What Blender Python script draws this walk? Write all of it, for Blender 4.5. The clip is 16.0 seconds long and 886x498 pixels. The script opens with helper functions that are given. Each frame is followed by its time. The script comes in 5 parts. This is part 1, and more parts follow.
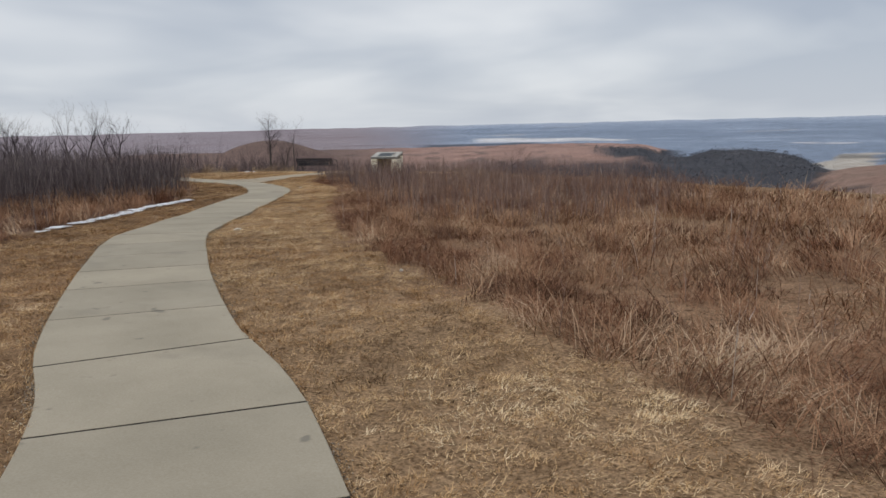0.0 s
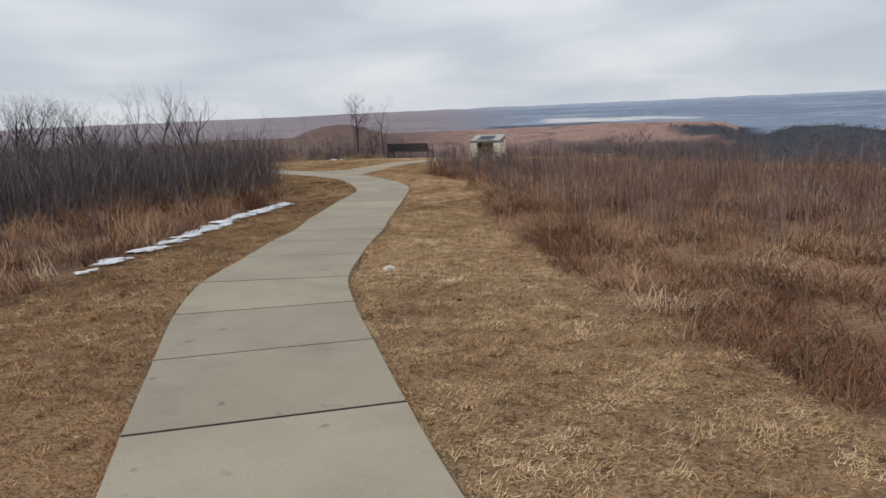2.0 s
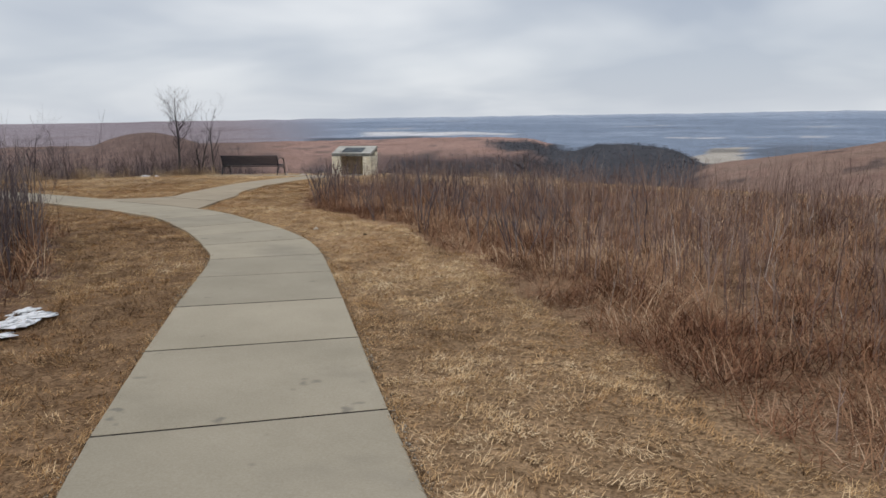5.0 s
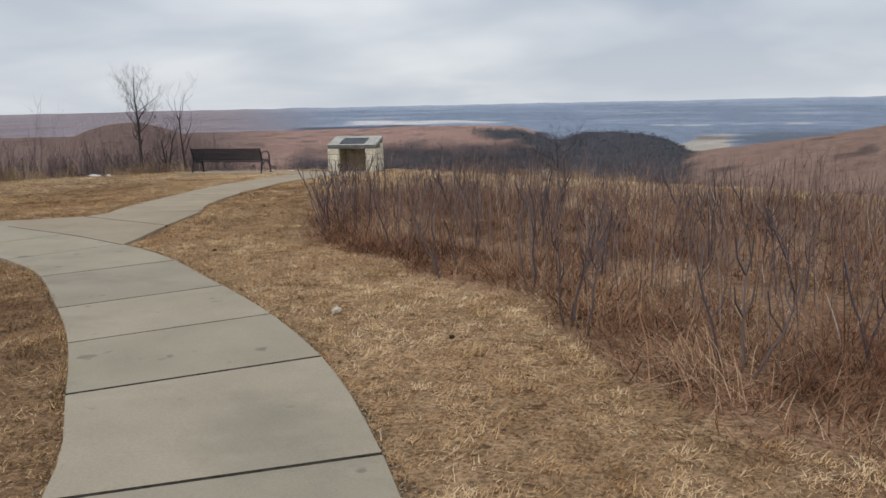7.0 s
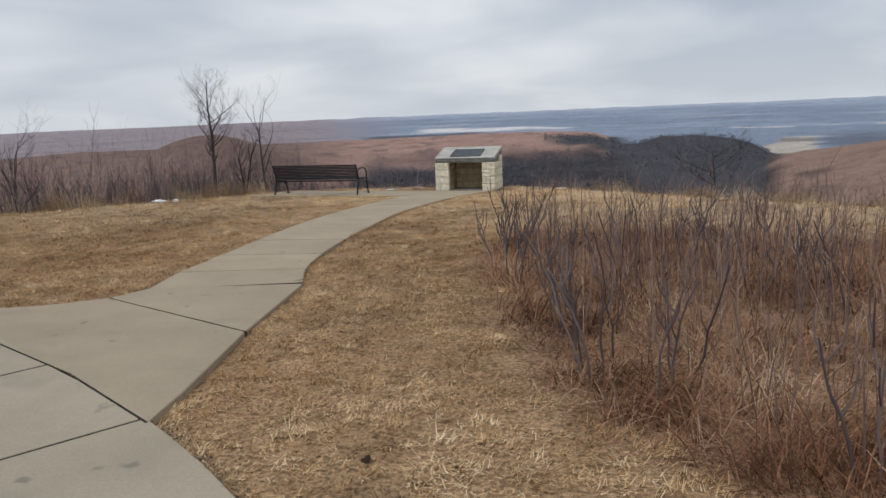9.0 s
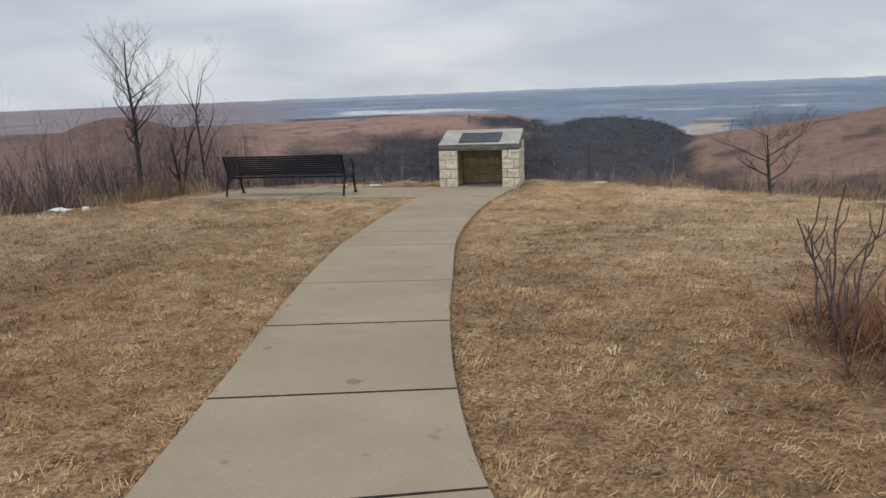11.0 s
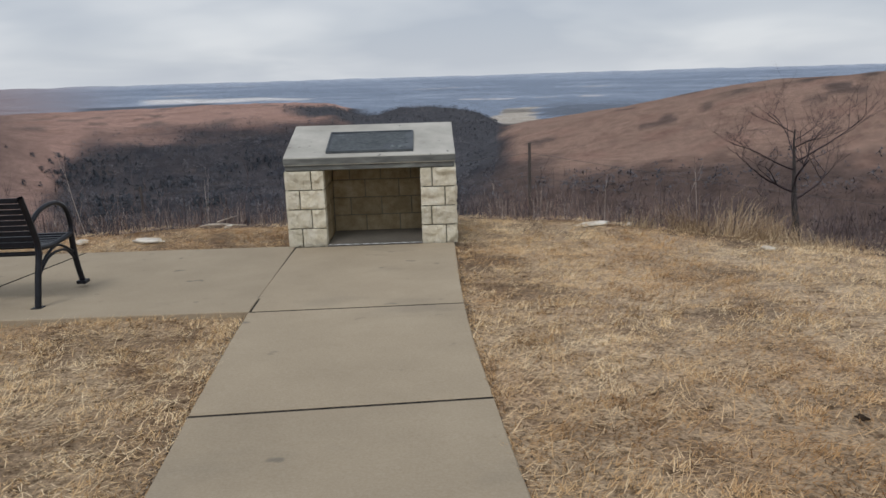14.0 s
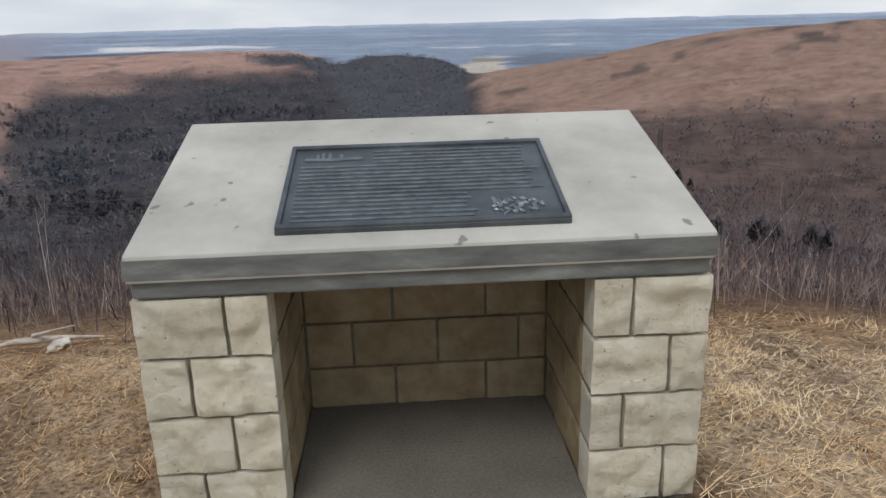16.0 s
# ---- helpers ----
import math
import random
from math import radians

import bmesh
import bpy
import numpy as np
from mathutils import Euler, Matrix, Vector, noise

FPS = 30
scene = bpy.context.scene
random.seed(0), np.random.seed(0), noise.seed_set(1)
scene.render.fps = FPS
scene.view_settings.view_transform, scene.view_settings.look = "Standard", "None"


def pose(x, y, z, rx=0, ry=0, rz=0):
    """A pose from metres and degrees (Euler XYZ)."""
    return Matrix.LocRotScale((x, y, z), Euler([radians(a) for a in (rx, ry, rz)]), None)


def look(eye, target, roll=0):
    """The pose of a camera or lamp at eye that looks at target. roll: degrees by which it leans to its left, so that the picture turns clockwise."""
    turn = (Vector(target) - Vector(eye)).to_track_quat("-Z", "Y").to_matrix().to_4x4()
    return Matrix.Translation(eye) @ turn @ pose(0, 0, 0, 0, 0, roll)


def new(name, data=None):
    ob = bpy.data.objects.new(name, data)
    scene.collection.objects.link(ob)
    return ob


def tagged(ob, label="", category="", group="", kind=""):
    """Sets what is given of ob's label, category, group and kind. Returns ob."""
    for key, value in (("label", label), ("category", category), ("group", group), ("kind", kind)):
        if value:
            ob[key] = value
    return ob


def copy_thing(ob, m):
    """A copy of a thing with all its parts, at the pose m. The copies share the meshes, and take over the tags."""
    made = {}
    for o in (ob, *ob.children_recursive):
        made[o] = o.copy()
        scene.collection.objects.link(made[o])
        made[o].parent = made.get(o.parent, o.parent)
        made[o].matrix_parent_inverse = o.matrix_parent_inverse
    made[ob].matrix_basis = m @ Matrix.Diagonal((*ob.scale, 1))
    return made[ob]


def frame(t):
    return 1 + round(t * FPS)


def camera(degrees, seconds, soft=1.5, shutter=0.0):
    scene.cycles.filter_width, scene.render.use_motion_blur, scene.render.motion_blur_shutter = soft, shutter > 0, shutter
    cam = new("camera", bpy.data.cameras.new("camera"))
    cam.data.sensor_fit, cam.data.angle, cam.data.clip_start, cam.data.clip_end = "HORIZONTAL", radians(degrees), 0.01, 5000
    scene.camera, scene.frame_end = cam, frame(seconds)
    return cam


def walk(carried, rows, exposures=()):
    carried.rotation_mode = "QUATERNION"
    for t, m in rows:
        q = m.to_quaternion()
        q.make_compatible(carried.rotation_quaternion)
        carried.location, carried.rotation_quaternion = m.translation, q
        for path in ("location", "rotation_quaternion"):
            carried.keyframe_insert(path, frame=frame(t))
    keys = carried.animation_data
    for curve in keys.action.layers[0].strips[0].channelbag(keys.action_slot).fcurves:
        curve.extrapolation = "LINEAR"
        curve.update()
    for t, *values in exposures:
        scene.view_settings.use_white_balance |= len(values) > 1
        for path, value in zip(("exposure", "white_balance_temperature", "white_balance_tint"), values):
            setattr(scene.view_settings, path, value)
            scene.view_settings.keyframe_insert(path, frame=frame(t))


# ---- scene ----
# ---- camera ----
cam = camera(63.0, 16.0, soft=1.5)
PATH = [
    (0, (19.966, -37.169, 2.632), (19.172, -35.365, 2.293), -1.4),
    (0.5, (18.978, -36.325, 2.623), (18.076, -34.58, 2.246), -2.0),
    (1, (17.944, -35.503, 2.608), (16.903, -33.83, 2.268), -2.9),
    (1.5, (16.987, -34.613, 2.587), (15.924, -32.954, 2.245), -2.5),
    (2, (16.07, -33.683, 2.57), (15.114, -31.968, 2.189), -2.6),
    (2.5, (15.165, -32.681, 2.531), (14.279, -30.931, 2.142), -2.4),
    (3, (14.276, -31.605, 2.478), (13.359, -29.866, 2.109), -2.2),
    (3.5, (13.401, -30.563, 2.427), (12.5, -28.82, 2.039), -2.2),
    (4, (12.521, -29.51, 2.375), (11.8, -27.686, 1.985), -1.7),
    (6.5, (9.1, -23.666, 2.175), (8.658, -21.748, 1.82), -0.7),
    (7, (8.562, -22.52, 2.129), (8.094, -20.615, 1.736), -1.2),
    (7.5, (7.993, -21.439, 2.1), (7.417, -19.566, 1.7), -2.6),
    (8, (7.329, -20.369, 2.062), (6.715, -18.505, 1.677), -2.7),
    (8.5, (6.622, -19.411, 2.074), (5.967, -17.557, 1.71), -2.4),
    (11, (2.651, -14.617, 1.941), (2.199, -12.715, 1.518), -2.3),
    (11.5, (2.164, -13.399, 1.888), (1.874, -11.469, 1.449), -1.5),
    (12, (1.732, -12.069, 1.792), (1.533, -10.133, 1.332), -1.7),
    (12.5, (1.357, -10.83, 1.738), (1.233, -8.888, 1.277), -2.4),
    (13, (1.031, -9.617, 1.657), (0.884, -7.668, 1.233), -2.9),
    (13.5, (0.763, -8.401, 1.652), (0.622, -6.452, 1.225), -2.8),
    (14, (0.57, -6.995, 1.621), (0.602, -5.051, 1.154), -1.7),
    (14.5, (0.466, -5.64, 1.618), (0.627, -3.707, 1.13), -1.4),
    (15, (0.25, -4.372, 1.566), (0.474, -2.437, 1.113), -1.5),
    (15.5, (0.113, -3.089, 1.557), (0.321, -1.157, 1.087), -1.1),
    (16, (-0.068, -1.924, 1.476), (0.045, -0.019, 0.877), -1.5),
]
walk(cam, [(t, look(eye, target, roll)) for t, eye, target, roll in PATH],
     [(0, -0.05), (3.5, 0.03), (7, 0.0), (11, -0.04), (13, -0.08), (15.5, -0.06), (16, 0.2)])

# ---- world, sun, exposure ----
SUN_ELEV, SUN_AZ = 56.0, 205.0     # degrees; azimuth clockwise from +y
scene.view_settings.exposure = 0.0
world = bpy.data.worlds.new("overcast_sky")
scene.world = world
world.use_nodes = True
wn, wl = world.node_tree.nodes, world.node_tree.links
wn.clear()


def wnode(kind, **inputs):
    n = wn.new(kind)
    for k, v in inputs.items():
        n.inputs[k].default_value = v
    return n


w_out = wnode("ShaderNodeOutputWorld")
w_sky = wnode("ShaderNodeTexSky")
w_sky.sky_type, w_sky.sun_disc = "NISHITA", False
w_sky.sun_elevation, w_sky.sun_rotation = radians(SUN_ELEV), radians(SUN_AZ)
w_skybg = wnode("ShaderNodeBackground", Strength=0.1)
wl.new(w_sky.outputs[0], w_skybg.inputs[0])
w_tc = wnode("ShaderNodeTexCoord")
w_sep = wnode("ShaderNodeSeparateXYZ")
wl.new(w_tc.outputs["Generated"], w_sep.inputs[0])


def wmath(op, a, b, clamp=False):
    n = wn.new("ShaderNodeMath")
    n.operation, n.use_clamp = op, clamp
    for i, v in enumerate((a, b)):
        if isinstance(v, (int, float)):
            n.inputs[i].default_value = v
        else:
            wl.new(v, n.inputs[i])
    return n.outputs[0]


w_up = wmath("ADD", wmath("MAXIMUM", w_sep.outputs[2], 0.0), 0.2)
w_cx, w_cy = wmath("DIVIDE", w_sep.outputs[0], w_up), wmath("DIVIDE", w_sep.outputs[1], w_up)
w_comb = wnode("ShaderNodeCombineXYZ")
w_cx = wmath("ADD", w_cx, 2.6)
wl.new(w_cx, w_comb.inputs[0]), wl.new(w_cy, w_comb.inputs[1])
w_n1 = wnode("ShaderNodeTexNoise", Scale=0.85, Detail=3.5, Roughness=0.5, Distortion=0.3)
w_n2 = wnode("ShaderNodeTexNoise", Scale=0.4, Detail=2.0, Roughness=0.5)
for n in (w_n1, w_n2):
    wl.new(w_comb.outputs[0], n.inputs["Vector"])
w_mixn = wmath("ADD", wmath("MULTIPLY", w_n1.outputs[0], 0.6), wmath("MULTIPLY", w_n2.outputs[0], 0.4))
w_ramp = wn.new("ShaderNodeValToRGB")
e = w_ramp.color_ramp.elements
e[0].position, e[0].color = 0.38, (0.40, 0.455, 0.55, 1)
e[1].position, e[1].color = 0.60, (0.79, 0.815, 0.85, 1)
m = w_ramp.color_ramp.elements.new(0.48)
m.color = (0.55, 0.595, 0.665, 1)
wl.new(w_mixn, w_ramp.inputs[0])
# the veil of cloud is brighter and plainer low over the horizon
w_low = wmath("SUBTRACT", 1.0, wmath("MULTIPLY", w_sep.outputs[2], 5.5), True)
w_hmix = wn.new("ShaderNodeMix")
w_hmix.data_type = "RGBA"
w_hmix.inputs["B"].default_value = (0.695, 0.73, 0.785, 1)
wl.new(wmath("MULTIPLY", w_low, 0.55), w_hmix.inputs["Factor"])
wl.new(w_ramp.outputs[0], w_hmix.inputs["A"])
w_cloudbg = wnode("ShaderNodeBackground", Strength=1.0)
wl.new(w_hmix.outputs["Result"], w_cloudbg.inputs[0])
w_mix = wnode("ShaderNodeMixShader", Fac=0.92)
wl.new(w_skybg.outputs[0], w_mix.inputs[1]), wl.new(w_cloudbg.outputs[0], w_mix.inputs[2])
wl.new(w_mix.outputs[0], w_out.inputs[0])

sun = new("sun", bpy.data.lights.new("sun", "SUN"))
sun.data.energy, sun.data.angle, sun.data.color = 1.25, radians(24), (1.0, 0.98, 0.975)
a, el = radians(SUN_AZ), radians(SUN_ELEV)
sun.matrix_world = look((0, 0, 60), (-60 * math.sin(a) * math.cos(el), -60 * math.cos(a) * math.cos(el), 60 - 60 * math.sin(el)))

# ---- materials ----
MATS = {}


class Mat:
    """A small builder of node materials."""

    def __init__(self, name, rough=0.8, metal=0.0, spec=0.3):
        self.m = bpy.data.materials.new(name)
        self.m.use_nodes = True
        self.n, self.l = self.m.node_tree.nodes, self.m.node_tree.links
        self.b = self.n["Principled BSDF"]
        self.b.inputs["Roughness"].default_value, self.b.inputs["Metallic"].default_value = rough, metal
        self.b.inputs["Specular IOR Level"].default_value = spec
        tc = self.n.new("ShaderNodeTexCoord")
        self.pos = tc.outputs["Object"]
        geo = self.n.new("ShaderNodeNewGeometry")
        self.world_pos = geo.outputs["Position"]
        self.island = geo.outputs["Random Per Island"]
        MATS[name] = self

    def noise(self, scale, detail=4.0, rough=0.55, vec=None, stretch=None):
        t = self.n.new("ShaderNodeTexNoise")
        t.inputs["Scale"].default_value, t.inputs["Detail"].default_value, t.inputs["Roughness"].default_value = scale, detail, rough
        v = vec or self.pos
        if stretch:
            mp = self.n.new("ShaderNodeMapping")
            mp.inputs["Scale"].default_value = stretch
            self.l.new(v, mp.inputs["Vector"])
            v = mp.outputs[0]
        self.l.new(v, t.inputs["Vector"])
        return t.outputs[0]

    def ramp(self, fac, *stops):
        r = self.n.new("ShaderNodeValToRGB")
        el = r.color_ramp.elements
        while len(el) < len(stops):
            el.new(0.5)
        for s, (p, c) in zip(el, stops):
            s.position, s.color = p, (*c, 1) if len(c) == 3 else c
        self.l.new(fac, r.inputs[0])
        return r.outputs[0]

    def mix(self, fac, a, b, mode="MIX"):
        x = self.n.new("ShaderNodeMix")
        x.data_type, x.blend_type = "RGBA", mode
        for key, v in (("Factor", fac), ("A", a), ("B", b)):
            if isinstance(v, tuple):
                x.inputs[key].default_value = (*v, 1)
            elif isinstance(v, (int, float)):
                x.inputs[key].default_value = v
            else:
                self.l.new(v, x.inputs[key])
        return x.outputs["Result"]

    def attr(self, name, out="Fac"):
        a = self.n.new("ShaderNodeAttribute")
        a.attribute_name = name
        return a.outputs[out]

    def rand(self):
        return self.n.new("ShaderNodeObjectInfo").outputs["Random"]

    def color(self, c):
        if isinstance(c, tuple):
            self.b.inputs["Base Color"].default_value = (*c, 1)
        else:
            self.l.new(c, self.b.inputs["Base Color"])
        return self

    def bump(self, height, strength=0.4, distance=0.01):
        bp = self.n.new("ShaderNodeBump")
        bp.inputs["Strength"].default_value, bp.inputs["Distance"].default_value = strength, distance
        self.l.new(height, bp.inputs["Height"])
        self.l.new(bp.outputs[0], self.b.inputs["Normal"])
        return self


def grass_mat(name, *stops, patch=0.35, tint=(0.55, 0.47, 0.42)):
    m = Mat(name, rough=0.85, spec=0.12)
    c = m.ramp(m.attr("tone"), *stops)
    big = m.ramp(m.noise(0.55, 3, vec=m.world_pos), (0.42, (0, 0, 0)), (0.66, (1, 1, 1)))
    c = m.mix(m.mix(1.0, big, (patch, patch, patch), "MULTIPLY"), c, m.mix(1.0, c, tint, "MULTIPLY"))
    m.color(c)
    return m


# concrete: mottled, with darker damp patches; the main walk is older and greyer than the spur
def concrete_mat(name, *stops):
    cm = Mat(name, rough=0.85, spec=0.25)
    cc = cm.ramp(cm.noise(1.3, 6, 0.6, cm.world_pos), *stops)
    fine = cm.noise(90, 3, 0.7, cm.world_pos)
    cc = cm.mix(0.16, cc, cm.ramp(fine, (0.3, (0.16, 0.15, 0.13)), (0.7, (0.55, 0.53, 0.48))))
    damp = cm.ramp(cm.noise(0.9, 4, 0.6, cm.world_pos, (1.0, 1.6, 1.0)), (0.57, (0, 0, 0)), (0.70, (1, 1, 1)))
    cc = cm.mix(cm.mix(1.0, damp, (0.28, 0.28, 0.28), "MULTIPLY"), cc, (0.15, 0.14, 0.12))
    spots = cm.ramp(cm.noise(5.5, 2, 0.5, cm.world_pos), (0.69, (0, 0, 0)), (0.75, (1, 1, 1)))
    cc = cm.mix(cm.mix(1.0, spots, (0.55, 0.55, 0.55), "MULTIPLY"), cc, (0.12, 0.115, 0.10))
    slabtone = cm.ramp(cm.rand(), (0.0, (0.90, 0.90, 0.90)), (1.0, (1.06, 1.05, 1.04)))
    cm.color(cm.mix(1.0, cc, slabtone, "MULTIPLY")).bump(fine, 0.25, 0.003)


concrete_mat("concrete", (0.3, (0.31, 0.266, 0.188)), (0.55, (0.372, 0.319, 0.23)), (0.75, (0.412, 0.355, 0.26)))
# recess floor: stained, and darkened further for the shade under the cap
concrete_mat("shaded_stained_concrete", (0.3, (0.06, 0.053, 0.042)), (0.5, (0.105, 0.093, 0.075)), (0.75, (0.17, 0.153, 0.125)))
concrete_mat("buff_concrete", (0.3, (0.325, 0.258, 0.172)), (0.55, (0.385, 0.308, 0.208)), (0.75, (0.43, 0.35, 0.242)))

# cast cap of the monument: greyer, with weather streaks
cap = Mat("cast_concrete", rough=0.8, spec=0.25)
k = cap.ramp(cap.noise(3.0, 6, 0.6), (0.3, (0.34, 0.33, 0.295)), (0.6, (0.475, 0.46, 0.415)), (0.8, (0.54, 0.525, 0.475)))
k = cap.mix(cap.ramp(cap.noise(14, 2, 0.5), (0.70, (0, 0, 0)), (0.74, (0.7, 0.7, 0.7))), k, (0.12, 0.12, 0.11))
cap.color(k).bump(cap.noise(60, 4, 0.6), 0.3, 0.004)
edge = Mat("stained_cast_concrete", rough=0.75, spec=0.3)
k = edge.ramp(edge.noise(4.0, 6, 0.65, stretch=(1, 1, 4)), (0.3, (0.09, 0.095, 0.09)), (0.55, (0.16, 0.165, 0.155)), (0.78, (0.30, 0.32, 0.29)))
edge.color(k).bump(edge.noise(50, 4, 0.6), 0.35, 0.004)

def stone_mat(name, *stops):
    lime = Mat(name, rough=0.9, spec=0.2)
    k = lime.ramp(lime.noise(9, 6, 0.6, lime.world_pos), *stops)
    k = lime.mix(lime.ramp(lime.noise(16, 4, 0.65, lime.world_pos), (0.56, (0, 0, 0)), (0.74, (0.45, 0.45, 0.45))), k, (0.40, 0.34, 0.21))
    k = lime.mix(lime.ramp(lime.noise(70, 2, 0.5, lime.world_pos), (0.70, (0, 0, 0)), (0.76, (0.7, 0.7, 0.7))), k, (0.13, 0.11, 0.08))
    k = lime.mix(1.0, k, lime.ramp(lime.rand(), (0.0, (0.82, 0.82, 0.80)), (1.0, (1.06, 1.05, 1.02))), "MULTIPLY")
    lime.color(k).bump(lime.noise(30, 8, 0.78, lime.world_pos), 1.0, 0.02)


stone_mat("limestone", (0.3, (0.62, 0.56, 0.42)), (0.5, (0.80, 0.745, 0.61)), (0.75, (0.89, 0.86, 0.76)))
# recess stone: brown-stained, with the shade of the recess darkened into it
stone_mat("shaded_buff_limestone", (0.3, (0.33, 0.25, 0.145)), (0.55, (0.47, 0.38, 0.245)), (0.78, (0.56, 0.48, 0.34)))
mort = Mat("mortar", rough=0.95, spec=0.1)
mort.color(mort.ramp(mort.noise(30, 4), (0.3, (0.17, 0.16, 0.12)), (0.7, (0.27, 0.255, 0.2)))).bump(mort.noise(120, 3), 0.4, 0.004)

felt = Mat("joint_felt", rough=0.95, spec=0.1)
felt.color(felt.ramp(felt.noise(20, 4), (0.3, (0.018, 0.016, 0.013)), (0.7, (0.06, 0.05, 0.04))))

brz = Mat("dark_bronze", rough=0.42, metal=0.75, spec=0.5)
k = brz.ramp(brz.noise(6, 5, 0.6), (0.35, (0.075, 0.085, 0.095)), (0.6, (0.13, 0.145, 0.155)), (0.8, (0.19, 0.21, 0.21)))
brz.color(k).bump(brz.noise(160, 3), 0.25, 0.002)
brl = Mat("worn_bronze", rough=0.4, metal=0.7, spec=0.5)
brl.color(brl.ramp(brl.noise(25, 4), (0.35, (0.11, 0.125, 0.135)), (0.7, (0.22, 0.245, 0.25))))

blk = Mat("black_enamel", rough=0.42, spec=0.28)
blk.color(blk.ramp(blk.noise(18, 3), (0.3, (0.006, 0.0065, 0.010)), (0.7, (0.013, 0.014, 0.02))))
wood = Mat("weathered_wood", rough=0.9)
wood.color(wood.ramp(wood.noise(8, 5, 0.6, stretch=(6, 6, 1)), (0.3, (0.06, 0.05, 0.045)), (0.7, (0.13, 0.11, 0.10))))
wire = Mat("galvanised_wire", rough=0.5, metal=0.8)
wire.color((0.13, 0.125, 0.12))
dead = Mat("bleached_wood", rough=0.9)
dead.color(dead.ramp(dead.noise(9, 5, 0.6, stretch=(1, 5, 5)), (0.3, (0.30, 0.25, 0.20)), (0.7, (0.58, 0.52, 0.45))))
bark = Mat("grey_bark", rough=0.9, spec=0.15)
bark.color(bark.ramp(bark.noise(9, 5, 0.6, stretch=(3, 3, 1)), (0.3, (0.04, 0.035, 0.034)), (0.7, (0.10, 0.088, 0.084))))
twig = Mat("dark_twigs", rough=0.9, spec=0.1)
twig.color(twig.ramp(twig.attr("tone"), (0.0, (0.045, 0.035, 0.038)), (0.5, (0.105, 0.082, 0.086)), (1.0, (0.27, 0.225, 0.21))))
snow = Mat("old_snow", rough=0.6, spec=0.3)
snow.color(snow.ramp(snow.noise(14, 5, 0.6), (0.3, (0.66, 0.66, 0.66)), (0.6, (0.86, 0.86, 0.87)))).bump(snow.noise(40, 4), 0.5, 0.01)
rock = Mat("pale_limestone_rock", rough=0.9)
rock.color(rock.ramp(rock.noise(12, 5, 0.6), (0.3, (0.44, 0.385, 0.31)), (0.6, (0.74, 0.69, 0.61)))).bump(rock.noise(30, 4), 0.6, 0.01)

soil_m = Mat("dark_soil", rough=0.95, spec=0.1)
soil_m.color(soil_m.ramp(soil_m.noise(40, 4), (0.3, (0.025, 0.018, 0.012)), (0.7, (0.075, 0.052, 0.035))))
grit = Mat("edge_gravel", rough=0.95, spec=0.1)
grit.color(grit.ramp(grit.attr("tone"), (0.0, (0.10, 0.075, 0.055)), (0.6, (0.24, 0.195, 0.15)), (1.0, (0.42, 0.38, 0.31))))
lawn = grass_mat("mown_straw", (0.0, (0.12, 0.074, 0.042)), (0.3, (0.42, 0.262, 0.128)), (0.7, (0.73, 0.52, 0.285)), (1.0, (0.87, 0.705, 0.465)), patch=0.8, tint=(0.70, 0.57, 0.46))
blue = grass_mat("russet_bluestem", (0.0, (0.10, 0.048, 0.028)), (0.4, (0.285, 0.150, 0.085)), (0.8, (0.45, 0.275, 0.16)), (1.0, (0.64, 0.48, 0.32)), patch=0.9, tint=(0.66, 0.53, 0.50))
tan = grass_mat("tan_grass", (0.0, (0.20, 0.13, 0.08)), (0.5, (0.42, 0.30, 0.18)), (1.0, (0.68, 0.55, 0.37)))
stalk = grass_mat("forb_stalks", (0.0, (0.11, 0.07, 0.06)), (0.5, (0.25, 0.17, 0.142)), (0.9, (0.40, 0.31, 0.26)), (1.0, (0.55, 0.48, 0.42)))
# cedars far off: paler and bluer, distance haze put into the colour
fcd = Mat("hazed_cedar", rough=0.95, spec=0.05)
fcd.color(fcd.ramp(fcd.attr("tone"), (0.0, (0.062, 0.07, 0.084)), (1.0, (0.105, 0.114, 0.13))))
cedar = Mat("cedar_green", rough=0.9)
cedar.color(cedar.ramp(cedar.attr("tone"), (0.0, (0.05, 0.05, 0.055)), (1.0, (0.10, 0.10, 0.105))))
# woods far off: winter_woods lightened to blue-grey to paint in haze
fwd = Mat("hazed_winter_woods", rough=0.95, spec=0.05)
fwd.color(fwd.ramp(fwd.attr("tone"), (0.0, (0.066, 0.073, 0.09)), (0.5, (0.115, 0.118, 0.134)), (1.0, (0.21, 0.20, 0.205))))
wds = Mat("winter_woods", rough=0.95, spec=0.05)
wds.color(wds.ramp(wds.attr("tone"), (0.0, (0.045, 0.045, 0.052)), (0.5, (0.085, 0.080, 0.086)), (1.0, (0.17, 0.15, 0.148))))

# ground: the cover (lawn, prairie, woods, water) comes as an attribute with distance haze mixed in, the grain from
# noise
gm = Mat("ground_cover", rough=0.95, spec=0.05)
base = gm.attr("landcover_haze", "Color")
g1 = gm.ramp(gm.noise(7.0, 6, 0.65, gm.world_pos), (0.3, (0.62, 0.58, 0.55)), (0.55, (1, 1, 1)), (0.8, (1.28, 1.24, 1.2)))
g3 = gm.ramp(gm.noise(42.0, 4, 0.7, gm.world_pos), (0.34, (0.36, 0.33, 0.30)), (0.52, (1, 1, 1)), (0.70, (1.5, 1.47, 1.42)))
g2 = gm.ramp(gm.noise(0.02, 8, 0.7, gm.world_pos), (0.3, (0.82, 0.80, 0.80)), (0.7, (1.14, 1.12, 1.12)))
